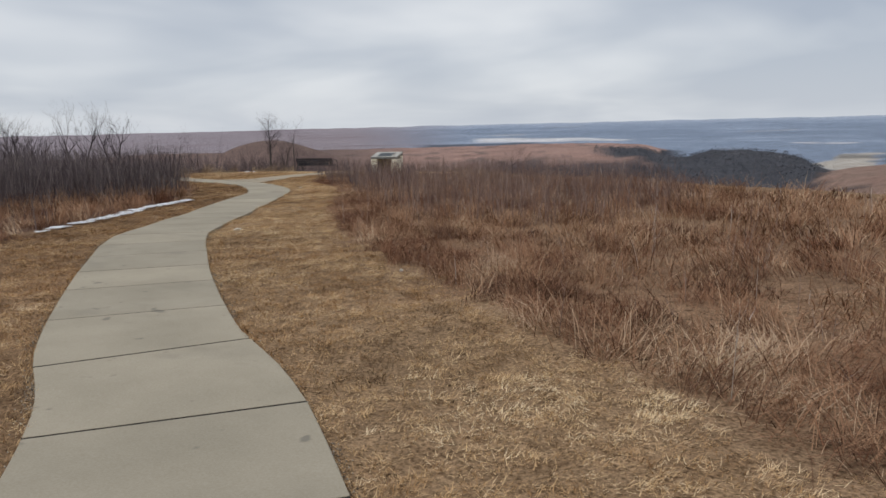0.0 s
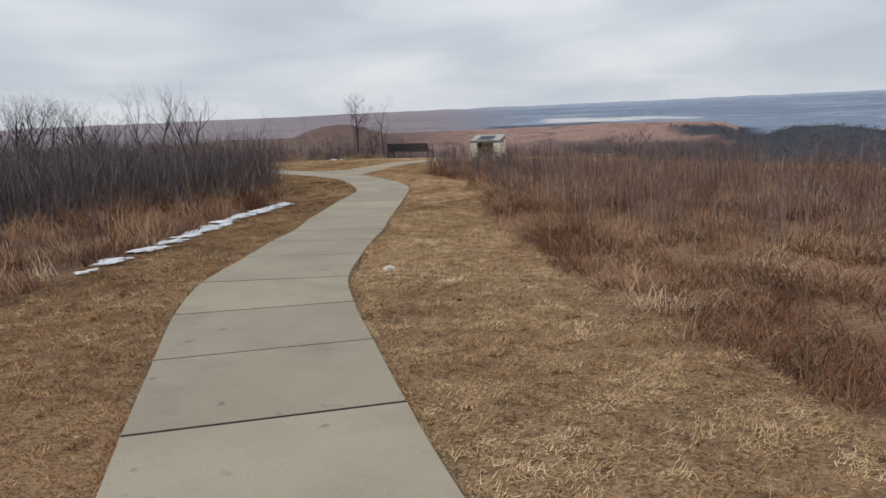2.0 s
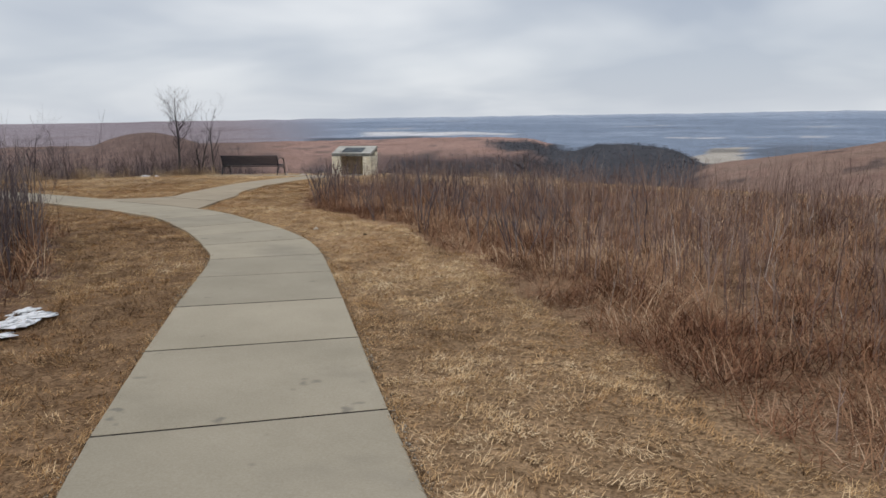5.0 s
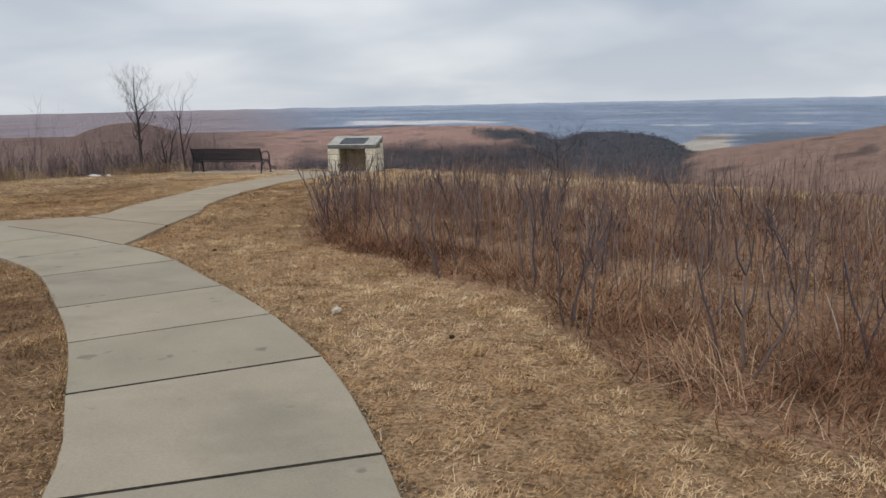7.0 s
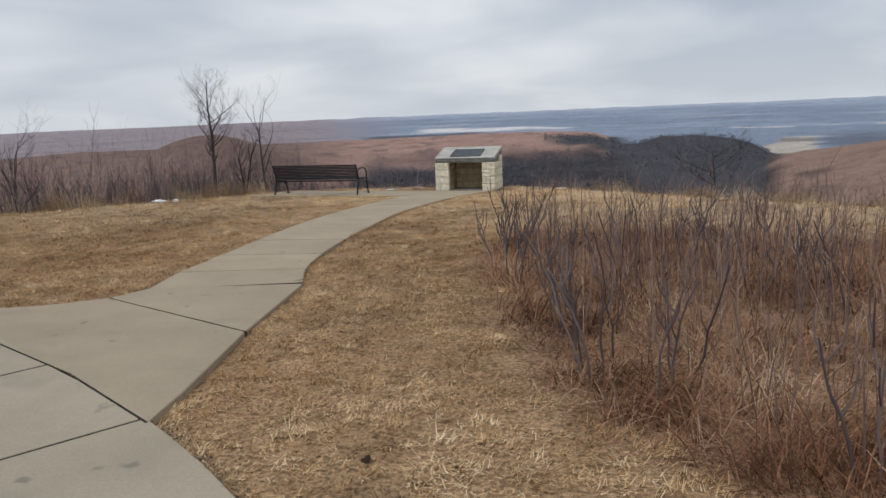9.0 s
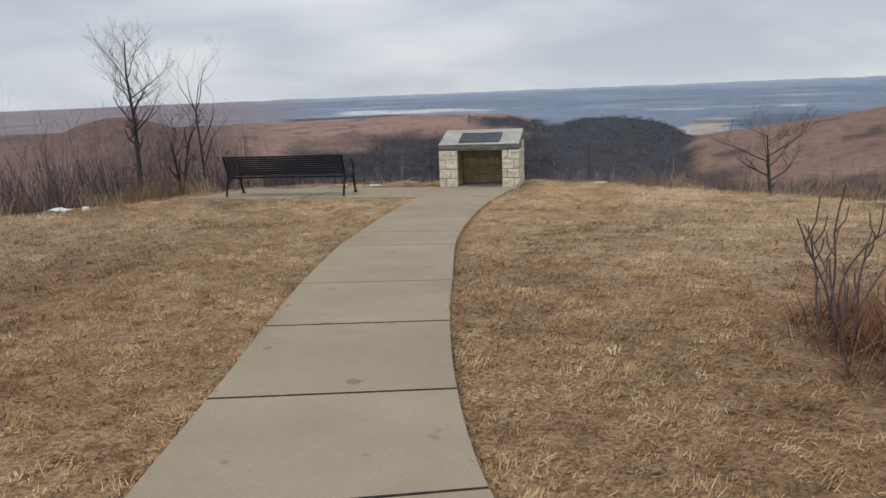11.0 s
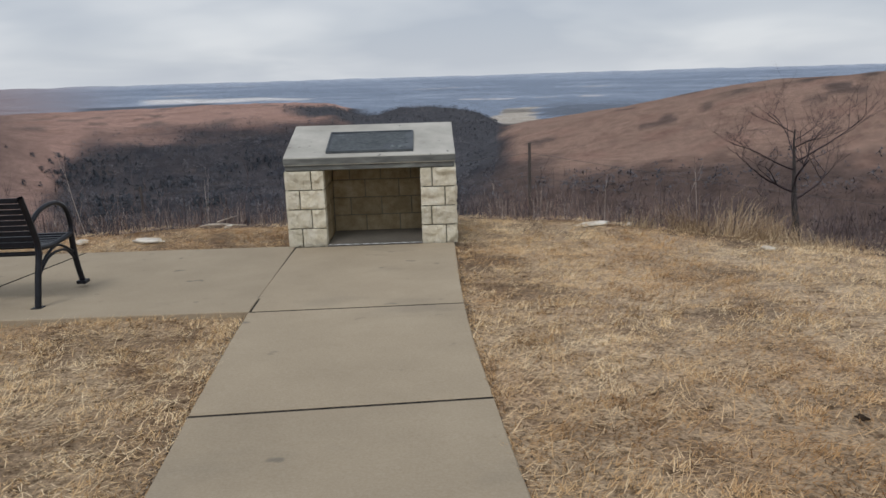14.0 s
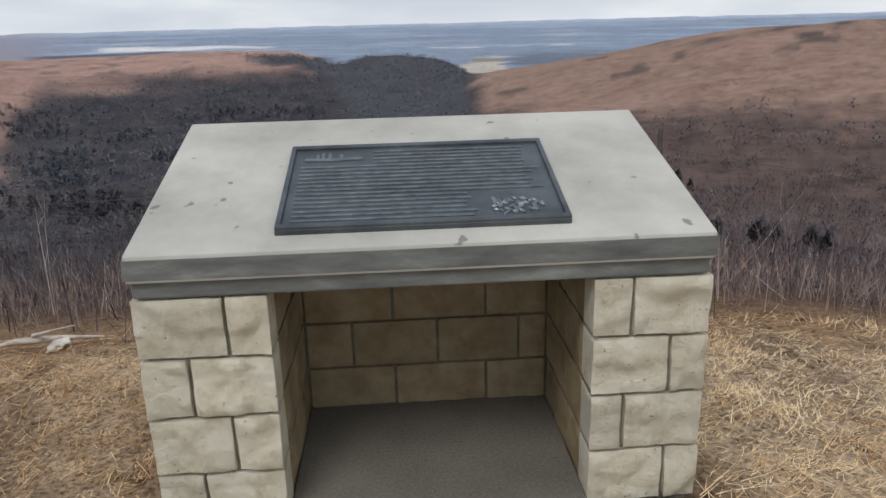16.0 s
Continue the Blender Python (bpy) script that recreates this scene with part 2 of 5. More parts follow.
g5 = gm.ramp(gm.noise(9.0, 3, 0.6, gm.world_pos), (0.60, (1, 1, 1)), (0.70, (0.42, 0.38, 0.34)))
base = gm.mix(1.0, base, g5, "MULTIPLY")
g4 = gm.ramp(gm.noise(0.16, 6, 0.7, gm.world_pos), (0.3, (0.72, 0.70, 0.70)), (0.5, (1, 1, 1)), (0.75, (1.22, 1.2, 1.18)))
base = gm.mix(1.0, base, g4, "MULTIPLY")
gm.color(gm.mix(1.0, gm.mix(1.0, gm.mix(1.0, base, g1, "MULTIPLY"), g3, "MULTIPLY"), g2, "MULTIPLY")).bump(gm.noise(35, 5, 0.7, gm.world_pos), 0.6, 0.02)

# ---- plan ----
RNG = np.random.default_rng(7)


def rise(y):
    """Height of the hilltop along its length: it falls gently to the overlook."""
    y = np.clip(y, -46.0, 0.3)
    return -3.657e-5 * y**3 - 2.4009e-3 * y**2 - 0.07512 * y - 0.0076


RIM = [(-60, -60), (-22, -24), (-13, -15.5), (-9, -10.8), (-7.1, -8), (-6.6, -6), (-5.8, -4.2), (-5.4, -2.2), (-5.3, 0.2), (-4.2, 0.6),
       (-2.6, 0.9), (-1.1, 0.95), (0.9, 1.05), (1.9, 0.75), (2.5, 0.4), (3.1, -0.1), (3.6, -1.0), (4.4, -2.0), (6.3, -3.8), (10, -7),
       (16, -12), (26, -20), (60, -60), (60, -120), (-60, -120)]
TALL_EAST = [(22.6, -36.2), (20.4, -34.0), (19.2, -32.8), (18.2, -31.9), (16.7, -30.3), (15.4, -29.3), (14.5, -28.1), (13.3, -26.5), (12.5, -25.5),
             (11.45, -23.9), (10.6, -22.3), (9.4, -20.2), (8.7, -19), (8.1, -18.1), (7.4, -17.1), (6.2, -16.2), (5.5, -15.7), (5.1, -15),
             (4.5, -13.7), (3.9, -12), (3.7, -10.9), (3.75, -10.2), (4.4, -9.4), (6, -9), (9, -9.3), (16, -13), (26, -21), (44, -42), (26, -42)]
STALKS = [(14.4, -25.6), (11.9, -22.9), (10.3, -20.7), (9.1, -18.9), (8.0, -17.2), (6.4, -15.9), (5.3, -14.5), (4.4, -12.4), (4.1, -10.5), (6, -9.6),
          (12, -12), (18, -17.5), (19, -23), (17, -26)]
TALL_WEST = [(19, -41), (15, -36.2), (12.6, -33.6), (10.7, -31.7), (9.4, -30), (9.1, -29), (8.6, -27.8), (7.6, -25.8), (6.8, -23.6), (6, -22.2), (4.3, -20.1),
             (3.3, -19), (2.2, -18.1), (-1, -16.8), (-8, -15.2), (-16, -19), (-16, -36), (6, -44)]
THICKET = [(4.4, -32.5), (4.9, -29), (4.7, -26.5), (4.6, -25), (5.3, -23.4), (5.3, -22.2), (4.4, -20.6), (3.5, -19.5), (1.6, -18.5), (-5, -17), (-11, -16.6), (-13, -20), (-12, -31), (2, -36), (6, -33)]
# centre line and width of the concrete walk, and of the spur to the overlook
WALK = [(23.2, -40.4, 1.3), (19.9, -37.4, 1.3), (17.4, -34.65, 1.3), (15.95, -33.45, 1.33), (14.25, -31.8, 1.35), (12.88, -30.35, 1.38), (12.1, -29.5, 1.4), (11.4, -28.6, 1.38),
        (10.8, -27.45, 1.32), (10.32, -26.52, 1.32), (9.94, -25.67, 1.28), (9.3, -24.5, 1.3), (8.2, -22.35, 1.26), (7.22, -20.42, 1.16), (6.56, -19.48, 1.22), (5.8, -18.62, 1.18),
        (5.0, -17.87, 1.13), (4.08, -17.05, 1.1), (3.1, -16.45, 1.1), (1.8, -15.85, 1.05), (0.4, -15.2, 1.1), (-1.7, -14.4, 1.2), (-4.7, -13.4, 1.2), (-9, -12.6, 1.2)]
SPUR = [(1.98, -13.35, 1.33), (1.68, -12.65, 1.23), (1.42, -11.73, 1.14), (1.14, -10.61, 1.14), (0.89, -9.48, 1.18), (0.56, -7.82, 1.18), (0.44, -6.9, 1.17),
        (0.30, -5.62, 1.2), (0.18, -4.2, 1.27), (0.08, -2.55, 1.38), (0.02, -0.03, 1.56)]


def inside(px, py, poly):
    hit = np.zeros(px.shape, bool)
    for (x0, y0), (x1, y1) in zip(poly, poly[1:] + poly[:1]):
        if y0 == y1:
            continue
        cross = ((y0 > py) != (y1 > py)) & (px < (x1 - x0) * (py - y0) / (y1 - y0) + x0)
        hit ^= cross
    return hit


def line_dist(px, py, line, closed=False):
    best = np.full(px.shape, 1e9)
    pts = [p[:2] for p in line]
    for (x0, y0), (x1, y1) in zip(pts, pts[1:] + (pts[:1] if closed else [])):
        dx, dy = x1 - x0, y1 - y0
        t = np.clip(((px - x0) * dx + (py - y0) * dy) / (dx * dx + dy * dy + 1e-9), 0, 1)
        best = np.minimum(best, np.hypot(px - x0 - t * dx, py - y0 - t * dy))
    return best


def past_rim(px, py):
    d = line_dist(px, py, RIM, True)
    return np.where(inside(px, py, RIM), 0.0, d)


def smooth(a, b, v):
    t = np.clip((v - a) / (b - a), 0, 1)
    return t * t * (3 - 2 * t)


def waves(x, y, size, seed=0):
    """Cheap smooth noise, about -1 to 1."""
    r = np.random.default_rng(seed)
    out = np.zeros(np.shape(x))
    for k in range(7):
        a, f, p = r.uniform(0, 6.28), r.uniform(0.6, 1.9) / size * 6.28, r.uniform(0, 6.28)
        out = out + np.sin((x * np.cos(a) + y * np.sin(a)) * f + p + 1.3 * np.sin((x * np.sin(a) - y * np.cos(a)) * f * 0.6 + p * 2))
    return out / 4.2


def height(x, y):
    """Height of the land at any place."""
    x, y = np.asarray(x, float), np.asarray(y, float)
    d = past_rim(x, y)
    s = d * d / (d + 2.5)
    z = rise(y) - 58 * (1 - np.exp(-0.40 * s / 58)) + 0.018 * waves(x, y, 2.5, 1) + 0.5 * smooth(8, 60, d) * waves(x, y, 45, 2)
    r, az = np.hypot(x, y), np.degrees(np.arctan2(x, y))
    far = smooth(150, 400, d)
    z = z + far * 2.5 * waves(x, y, 260, 3)
    # prairie upland to the north-west, beyond the valley
    z = z + (26 + 2.5 * waves(x, y, 420, 4)) * smooth(400, 820, r) * (1 - smooth(1050, 1700, r)) * smooth(-110, -75, az) * (1 - smooth(-8, -3.5, az))
    # knoll
    z = z + 43 * np.exp(-((az + 37.5) / 7.0) ** 2) * np.exp(-((r - 560) / 150.0) ** 2)
    # wooded hill in the middle of the valley, sinking to the river bend
    hill = np.interp(az, [-9, -6, -4, -2, 1.5, 3, 4.4, 5.2, 6.2], [0, 7, 19, 25, 24.5, 21, 14, 7, 0])
    z = z + (hill + 0.09 * hill * waves(x, y, 110, 19) + 0.05 * hill * waves(x, y, 42, 20)) * smooth(430, 760, r) * (1 - smooth(800, 960, r))
    # prairie ridge to the north-east
    top = np.interp(az, [2.5, 5, 6.5, 8, 12, 17, 23, 28, 33, 90, 130], [0, 9, 16, 20, 27, 34.5, 44, 48.5, 50, 51, 0])
    z = z + (top + smooth(5, 20, az) * 1.5 * waves(x, y, 150, 5)) * smooth(150, 500, r) * (1 - smooth(560, 900, r))
    # far plain climbs to the horizon
    z = z + 56 * np.clip((r - 2300) / 2500.0, 0, 1.2) + smooth(2200, 4200, r) * 2.5 * waves(az * 60, r * 0.2, 700, 6)
    return z


def west_side(x, y):
    """True on the thicket's side of the main walk."""
    return (x < np.interp(y, [q[1] for q in WALK], [q[0] for q in WALK])) & (y < -17)


def cover(x, y):
    """Base colour of the land by what grows on it; far colours carry painted haze."""
    r, az, d = np.hypot(x, y), np.degrees(np.arctan2(x, y)), past_rim(x, y)
    c = np.empty(x.shape + (3,))
    c[:] = (0.325, 0.222, 0.13)                                      # thatch and soil of the hilltop

    def lay(mask, col):
        m = np.clip(mask, 0, 1)[..., None]
        c[:] = c * (1 - m) + np.array(col) * m

    lay(smooth(-12, -5, y) * (d < 0.5), (0.43, 0.335, 0.225))
    lay(0.4 * smooth(0.0, 0.6, waves(x, y, 1.1, 21)) * smooth(-8, -3, y), (0.27, 0.165, 0.10))
    lay(0.6 * smooth(-5, -2.5, y) * smooth(0.5, 2, x) * (d < 0.5), (0.56, 0.455, 0.33))
    soil = smooth(0.15, 0.7, waves(x, y, 2.0, 11)) * smooth(-8, -2, y)
    lay(0.8 * soil, (0.15, 0.10, 0.064))
    lay(0.65 * smooth(0.2, 0.8, waves(x, y, 0.9, 36)) * smooth(-8, -3, y) * (d < 0.5), (0.14, 0.09, 0.056))
    lay(0.7 * west_side(x, y), (0.25, 0.16, 0.092))
    lay(0.6 * inside(x, y, TALL_EAST), (0.27, 0.17, 0.11))
    lay(1.0 * inside(x, y, TALL_WEST), (0.16, 0.10, 0.07))
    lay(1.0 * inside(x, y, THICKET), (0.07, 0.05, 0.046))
    lay(smooth(0.3, 2.5, d), (0.115, 0.08, 0.065))                 # brush slope
    lay(smooth(25, 60, d), (0.064, 0.062, 0.070))
    lay(smooth(40, 80, d) * smooth(0.0, 0.8, waves(x, y, 55, 22) + 0.5 * waves(x, y, 17, 23)), (0.042, 0.045, 0.056))
    lay(0.6 * smooth(40, 80, d) * smooth(0.3, 1.0, waves(x, y, 70, 24) + 0.4 * waves(x, y, 15, 25)), (0.115, 0.097, 0.094))
    wob = 60 * waves(x, y, 180, 12) + 18 * waves(x, y, 50, 13)
    prairie = (0.42, 0.28, 0.235)
    nw = (az < -6) & (az > -120)
    lay(smooth(610, 760, r + wob + 430 * smooth(24, 31, -az)) * nw, prairie)
    lay(0.75 * smooth(25, 32, -az) * smooth(150, 260, r + 0.4 * wob) * nw, (0.205, 0.150, 0.132))
    lay(0.7 * smooth(26, 33, -az) * smooth(800, 860, r + wob) * nw, (0.24, 0.17, 0.15))
    lay(0.5 * smooth(0.2, 1.0, waves(x, y, 130, 14)) * smooth(600, 700, r) * nw, (0.26, 0.155, 0.12))
    lay(smooth(0.5, 0.7, waves(x, y, 90, 15)) * smooth(620, 700, r) * nw * 0.7, (0.13, 0.11, 0.105))
    lay(0.6 * np.exp(-((az + 37.5) / 6.0) ** 2) * smooth(380, 520, r), (0.15, 0.112, 0.10))
    eastern = smooth(2, 8, az)
    lay(eastern * smooth(30, 70, d) * (1 - smooth(300, 400, r)), (0.135, 0.10, 0.088))
    lay(0.6 * eastern * smooth(30, 70, d) * smooth(-0.2, 0.8, waves(x, y, 26, 26) + 0.5 * waves(x, y, 9, 27)), (0.075, 0.058, 0.055))
    ridge = smooth(8, 12, az + 0.02 * wob) * smooth(262, 335, r + 0.4 * wob + 22 * waves(x, y, 22, 28))
    ridge = np.maximum(ridge, smooth(5.5, 7.5, az + 0.02 * wob) * smooth(330, 380, r + 0.3 * wob) * (1 - smooth(640, 760, r)))
    lay(ridge, (0.305, 0.213, 0.172))
    lay(0.6 * ridge * smooth(0.1, 0.9, waves(x, y, 60, 16)), (0.27, 0.168, 0.137))
    lay(0.5 * ridge * smooth(0.35, 0.9, waves(x, y, 14, 29)) * (1 - smooth(420, 600, r)), (0.25, 0.16, 0.13))
    for a0, r0, wa, wr in ((23.6, 462, 1.3, 13), (28.3, 470, 1.5, 10), (21.5, 430, 0.5, 8), (31.8, 455, 0.7, 14)):          # thickets on the ridge
        lay(1.1 * np.exp(-((az - a0) / wa) ** 2 - ((r - r0 + 4 * waves(x, y, 20, 35)) / wr) ** 2), (0.10, 0.083, 0.073))
    lay(ridge * smooth(0.62, 0.78, waves(x, y, 60, 17)) * smooth(360, 420, r), (0.13, 0.10, 0.09))
    wooded = smooth(0, 40, r - np.interp(az, [-14, -12, -8, -5, -3], [800, 760, 700, 640, 380]) + 0.3 * wob) * smooth(-12, -9, az) * (1 - smooth(5.2, 6.2, az)) * (1 - smooth(930, 980, r))
    lay(wooded, (0.08, 0.085, 0.098))
    # beyond: river plain, fields and distant woods, blued and paled as painted haze
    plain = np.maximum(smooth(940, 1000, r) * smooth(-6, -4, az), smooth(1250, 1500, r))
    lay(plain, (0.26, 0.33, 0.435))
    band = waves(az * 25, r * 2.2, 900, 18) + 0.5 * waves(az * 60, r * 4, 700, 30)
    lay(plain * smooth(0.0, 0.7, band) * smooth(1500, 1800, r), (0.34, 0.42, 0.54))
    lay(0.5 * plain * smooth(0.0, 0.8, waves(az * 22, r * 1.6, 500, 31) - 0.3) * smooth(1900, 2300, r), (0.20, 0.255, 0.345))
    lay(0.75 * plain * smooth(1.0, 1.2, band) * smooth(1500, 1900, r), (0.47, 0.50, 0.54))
    # the haze in the colour thickens towards the horizon
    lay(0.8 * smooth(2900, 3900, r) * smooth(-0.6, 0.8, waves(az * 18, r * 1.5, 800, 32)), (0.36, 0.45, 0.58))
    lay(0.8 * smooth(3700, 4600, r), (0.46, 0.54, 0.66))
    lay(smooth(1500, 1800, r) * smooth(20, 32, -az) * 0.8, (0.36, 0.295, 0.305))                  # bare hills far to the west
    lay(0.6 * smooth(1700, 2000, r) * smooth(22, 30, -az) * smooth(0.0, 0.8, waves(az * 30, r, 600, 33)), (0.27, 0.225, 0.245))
    river_w = az - 0.008 * (r - 900) + 0.006 * wob
    field = smooth(860, 880, r + 0.1 * wob) * (1 - smooth(1250, 1400, r + wob)) * smooth(3.3, 3.9, river_w) * (1 - smooth(8.2, 8.8, az + 0.01 * wob))
    lay(field, (0.52, 0.49, 0.435))                                                                # pale bottom field
    lay(field * smooth(1130, 1180, r) * (1 - smooth(1220, 1260, r)), (0.27, 0.26, 0.235))
    lay(smooth(850, 862, r) * (1 - smooth(905, 925, r + 12 * (az - 4))) * smooth(2.6, 3.4, az) * (1 - smooth(5.2, 6.4, az)), (0.70, 0.72, 0.74))     # frozen bend
    lay(0.9 * smooth(1000, 1040, r) * (1 - smooth(1150, 1650, r + wob)) * smooth(8.3, 9.6, az + 0.02 * wob), (0.15, 0.18, 0.23))      # bottomland woods
    lay(smooth(2250, 2330, r) * (1 - smooth(2480, 2560, r + 22 * (az + 15))) * smooth(-21.5, -20, az) * (1 - smooth(-10, -8, az)), (0.74, 0.76, 0.78))  # frozen river
    lay(smooth(1950, 2000, r) * (1 - smooth(2150, 2220, r)) * smooth(-26, -24, az) * (1 - smooth(-17, -15, az)), (0.12, 0.14, 0.175))
    lay(0.9 * smooth(1780, 1800, r) * (1 - smooth(1850, 1875, r + 0.15 * wob)) * smooth(1.5, 2.5, az) * (1 - smooth(13, 14, az)) * smooth(-0.5, 0.1, waves(az * 90, r, 500, 34)), (0.66, 0.67, 0.69))
    return c


# ---- mesh helpers ----
def part(name, bm, material, parent=None, label="", smooth_faces=False):
    me = bpy.data.meshes.new(name)
    bm.to_mesh(me)
    bm.free()
    if smooth_faces:
        me.polygons.foreach_set("use_smooth", [True] * len(me.polygons))
    me.materials.append(MATS[material].m)
    ob = new(name, me)
    ob.parent = parent
    if label:
        tagged(ob, label)
    return ob


def empty(name, m, label, category, group="", kind=""):
    ob = new(name)
    ob.empty_display_size = 0.2
    ob.matrix_world = m
    return tagged(ob, label, category, group, kind)


def box(bm, x0, x1, y0, y1, z0, z1, bevel=0.0):
    made = bmesh.ops.create_cube(bm, size=1.0, matrix=Matrix.LocRotScale(((x0 + x1) / 2, (y0 + y1) / 2, (z0 + z1) / 2), None, (x1 - x0, y1 - y0, z1 - z0)))
    if bevel:
        edges = list({e for v in made["verts"] for e in v.link_edges})
        bmesh.ops.bevel(bm, geom=edges, offset=bevel, segments=2, affect="EDGES", profile=0.6)
    return made


def raw_mesh(name, verts, tris, material, tone=None, smooth_faces=False):
    """A mesh from arrays of triangles."""
    verts, tris = np.asarray(verts, np.float32), np.asarray(tris, np.int32)
    me = bpy.data.meshes.new(name)
    me.vertices.add(len(verts))
    me.vertices.foreach_set("co", verts.ravel())
    me.loops.add(tris.size)
    me.loops.foreach_set("vertex_index", tris.ravel())
    me.polygons.add(len(tris))
    me.polygons.foreach_set("loop_start", np.arange(0, tris.size, 3, dtype=np.int32))
    me.polygons.foreach_set("loop_total", np.full(len(tris), 3, np.int32))
    if smooth_faces:
        me.polygons.foreach_set("use_smooth", np.ones(len(tris), bool))
    if tone is not None:
        me.attributes.new("tone", "FLOAT", "POINT").data.foreach_set("value", np.asarray(tone, np.float32))
    me.update(calc_edges=True)
    me.materials.append(MATS[material].m)
    return me


class Pile:
    """Gathers many small pieces of plants into one mesh."""

    def __init__(self):
        self.v, self.f, self.t, self.n = [], [], [], 0

    def add(self, v, f, t):
        self.v.append(v), self.f.append(f + self.n), self.t.append(t)
        self.n += len(v)

    def blades(self, p, h, w, az, lean, curl, tone, segs=3, tip=0.15):
        """Curved, tapering blades from the points p: h long, w wide, leaning and curling over towards az."""
        n = len(p)
        if not n:
            return
        side = az + 1.57 + RNG.uniform(-0.9, 0.9, n)
        ts = np.linspace(0, 1, segs + 1)
        rows = []
        for t in ts:
            ang = lean + curl * t
            out, up = np.sin(lean + curl * t * 0.5) * h * t, np.cos(lean + curl * t * 0.5) * h * t
            c = np.stack([p[:, 0] + np.sin(az) * out, p[:, 1] + np.cos(az) * out, p[:, 2] + np.maximum(up, 0.004)], 1)
            ww = w * (1 - t * (1 - tip)) * 0.5
            sv = np.stack([np.sin(side) * ww, np.cos(side) * ww, 0 * ww], 1)
            rows += [c - sv, c + sv] if t < 1 else [c]
        k = 2 * segs + 1
        v = np.stack(rows, 1).reshape(-1, 3)
        tri = []
        for i in range(segs - 1):
            a = 2 * i
            tri += [(a, a + 1, a + 3), (a, a + 3, a + 2)]
        a = 2 * (segs - 1)
        tri.append((a, a + 1, a + 2))
        f = (np.array(tri)[None] + (np.arange(n) * k)[:, None, None]).reshape(-1, 3)
        self.add(v, f, np.repeat(tone, k))

    def tube(self, pts, rad, tone, sides=4):
        pts, rad = np.asarray(pts, float), np.asarray(rad, float)
        d = np.gradient(pts, axis=0)
        d /= np.linalg.norm(d, axis=1, keepdims=True) + 1e-9
        a = np.cross(d, (0.31, 0.95, 0.05))
        a /= np.linalg.norm(a, axis=1, keepdims=True) + 1e-9
        b = np.cross(d, a)
        th = np.arange(sides) / sides * 6.2832
        v = (pts[:, None] + rad[:, None, None] * (np.cos(th)[None, :, None] * a[:, None] + np.sin(th)[None, :, None] * b[:, None])).reshape(-1, 3)
        f = []
        for i in range(len(pts) - 1):
            for s in range(sides):
                p, q = i * sides + s, i * sides + (s + 1) % sides
                f += [(p, q, q + sides), (p, q + sides, p + sides)]
        self.add(v, np.array(f), np.full(len(v), tone))

    def mesh(self, name, material, smooth_faces=False):
        return raw_mesh(name, np.concatenate(self.v), np.concatenate(self.f), material, np.concatenate(self.t), smooth_faces)


def scatter(poly, density):
    """Random places in a polygon, density per square metre."""
    xs, ys = [q[0] for q in poly], [q[1] for q in poly]
    n = int((max(xs) - min(xs)) * (max(ys) - min(ys)) * density)
    x, y = RNG.uniform(min(xs), max(xs), n), RNG.uniform(min(ys), max(ys), n)
    keep = inside(x, y, poly)
    return x[keep], y[keep]


def on_ground(x, y, sink=0.0):
    return np.stack([x, y, height(x, y) - sink], 1)


# ---- ground, one sheet to the horizon ----
def build_ground():
    cx, cy = 8.0, -18.0
    az = np.radians(np.concatenate([np.arange(-78, 48, 0.3), np.arange(48, 282, 3.0)]))
    rr = np.concatenate([np.arange(0.4, 45, 0.45), 45 * 1.034 ** np.arange(1, 140)])
    rr = rr[rr < 4850]
    A, R = np.meshgrid(az, rr)
    x, y = cx + R * np.sin(A), cy + R * np.cos(A)
    z = height(x, y) - 0.02
    n, k = len(az), len(rr)
    v = np.concatenate([np.stack([x, y, z], -1).reshape(-1, 3), [[cx, cy, float(height(cx, cy)) - 0.02]]])
    i, j = np.meshgrid(np.arange(k - 1), np.arange(n), indexing="ij")
    a, b, c, d = i * n + j, i * n + (j + 1) % n, (i + 1) * n + (j + 1) % n, (i + 1) * n + j
    f = np.concatenate([np.stack([a, c, b], -1).reshape(-1, 3), np.stack([a, d, c], -1).reshape(-1, 3)])
    j = np.arange(n)
    f = np.concatenate([f, np.stack([np.full(n, k * n), j, (j + 1) % n], 1)])
    f = f[:, ::1]
    me = raw_mesh("ground", v, f, "ground_cover", smooth_faces=True)
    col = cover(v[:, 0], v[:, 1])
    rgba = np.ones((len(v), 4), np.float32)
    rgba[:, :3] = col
    me.attributes.new("landcover_haze", "FLOAT_COLOR", "POINT").data.foreach_set("color", rgba.ravel())
    return tagged(new("ground", me), "dormant brown prairie hilltop, wooded valley and plain with painted distance haze", "ground", kind="structure")


build_ground()


# ---- concrete walk, slab by slab ----
def spline(pts, step=0.1):
    """A smooth curve through the points, sampled evenly."""
    p = np.array(pts, float)
    p = np.concatenate([[2 * p[0] - p[1]], p, [2 * p[-1] - p[-2]]])
    out = []
    for i in range(1, len(p) - 2):
        for t in np.linspace(0, 1, 24, endpoint=False):
            out.append(0.5 * (2 * p[i] + (p[i + 1] - p[i - 1]) * t + (2 * p[i - 1] - 5 * p[i] + 4 * p[i + 1] - p[i + 2]) * t**2 + (3 * p[i] - p[i - 1] - 3 * p[i + 1] + p[i + 2]) * t**3))
    out.append(p[-2])
    return np.array(out)


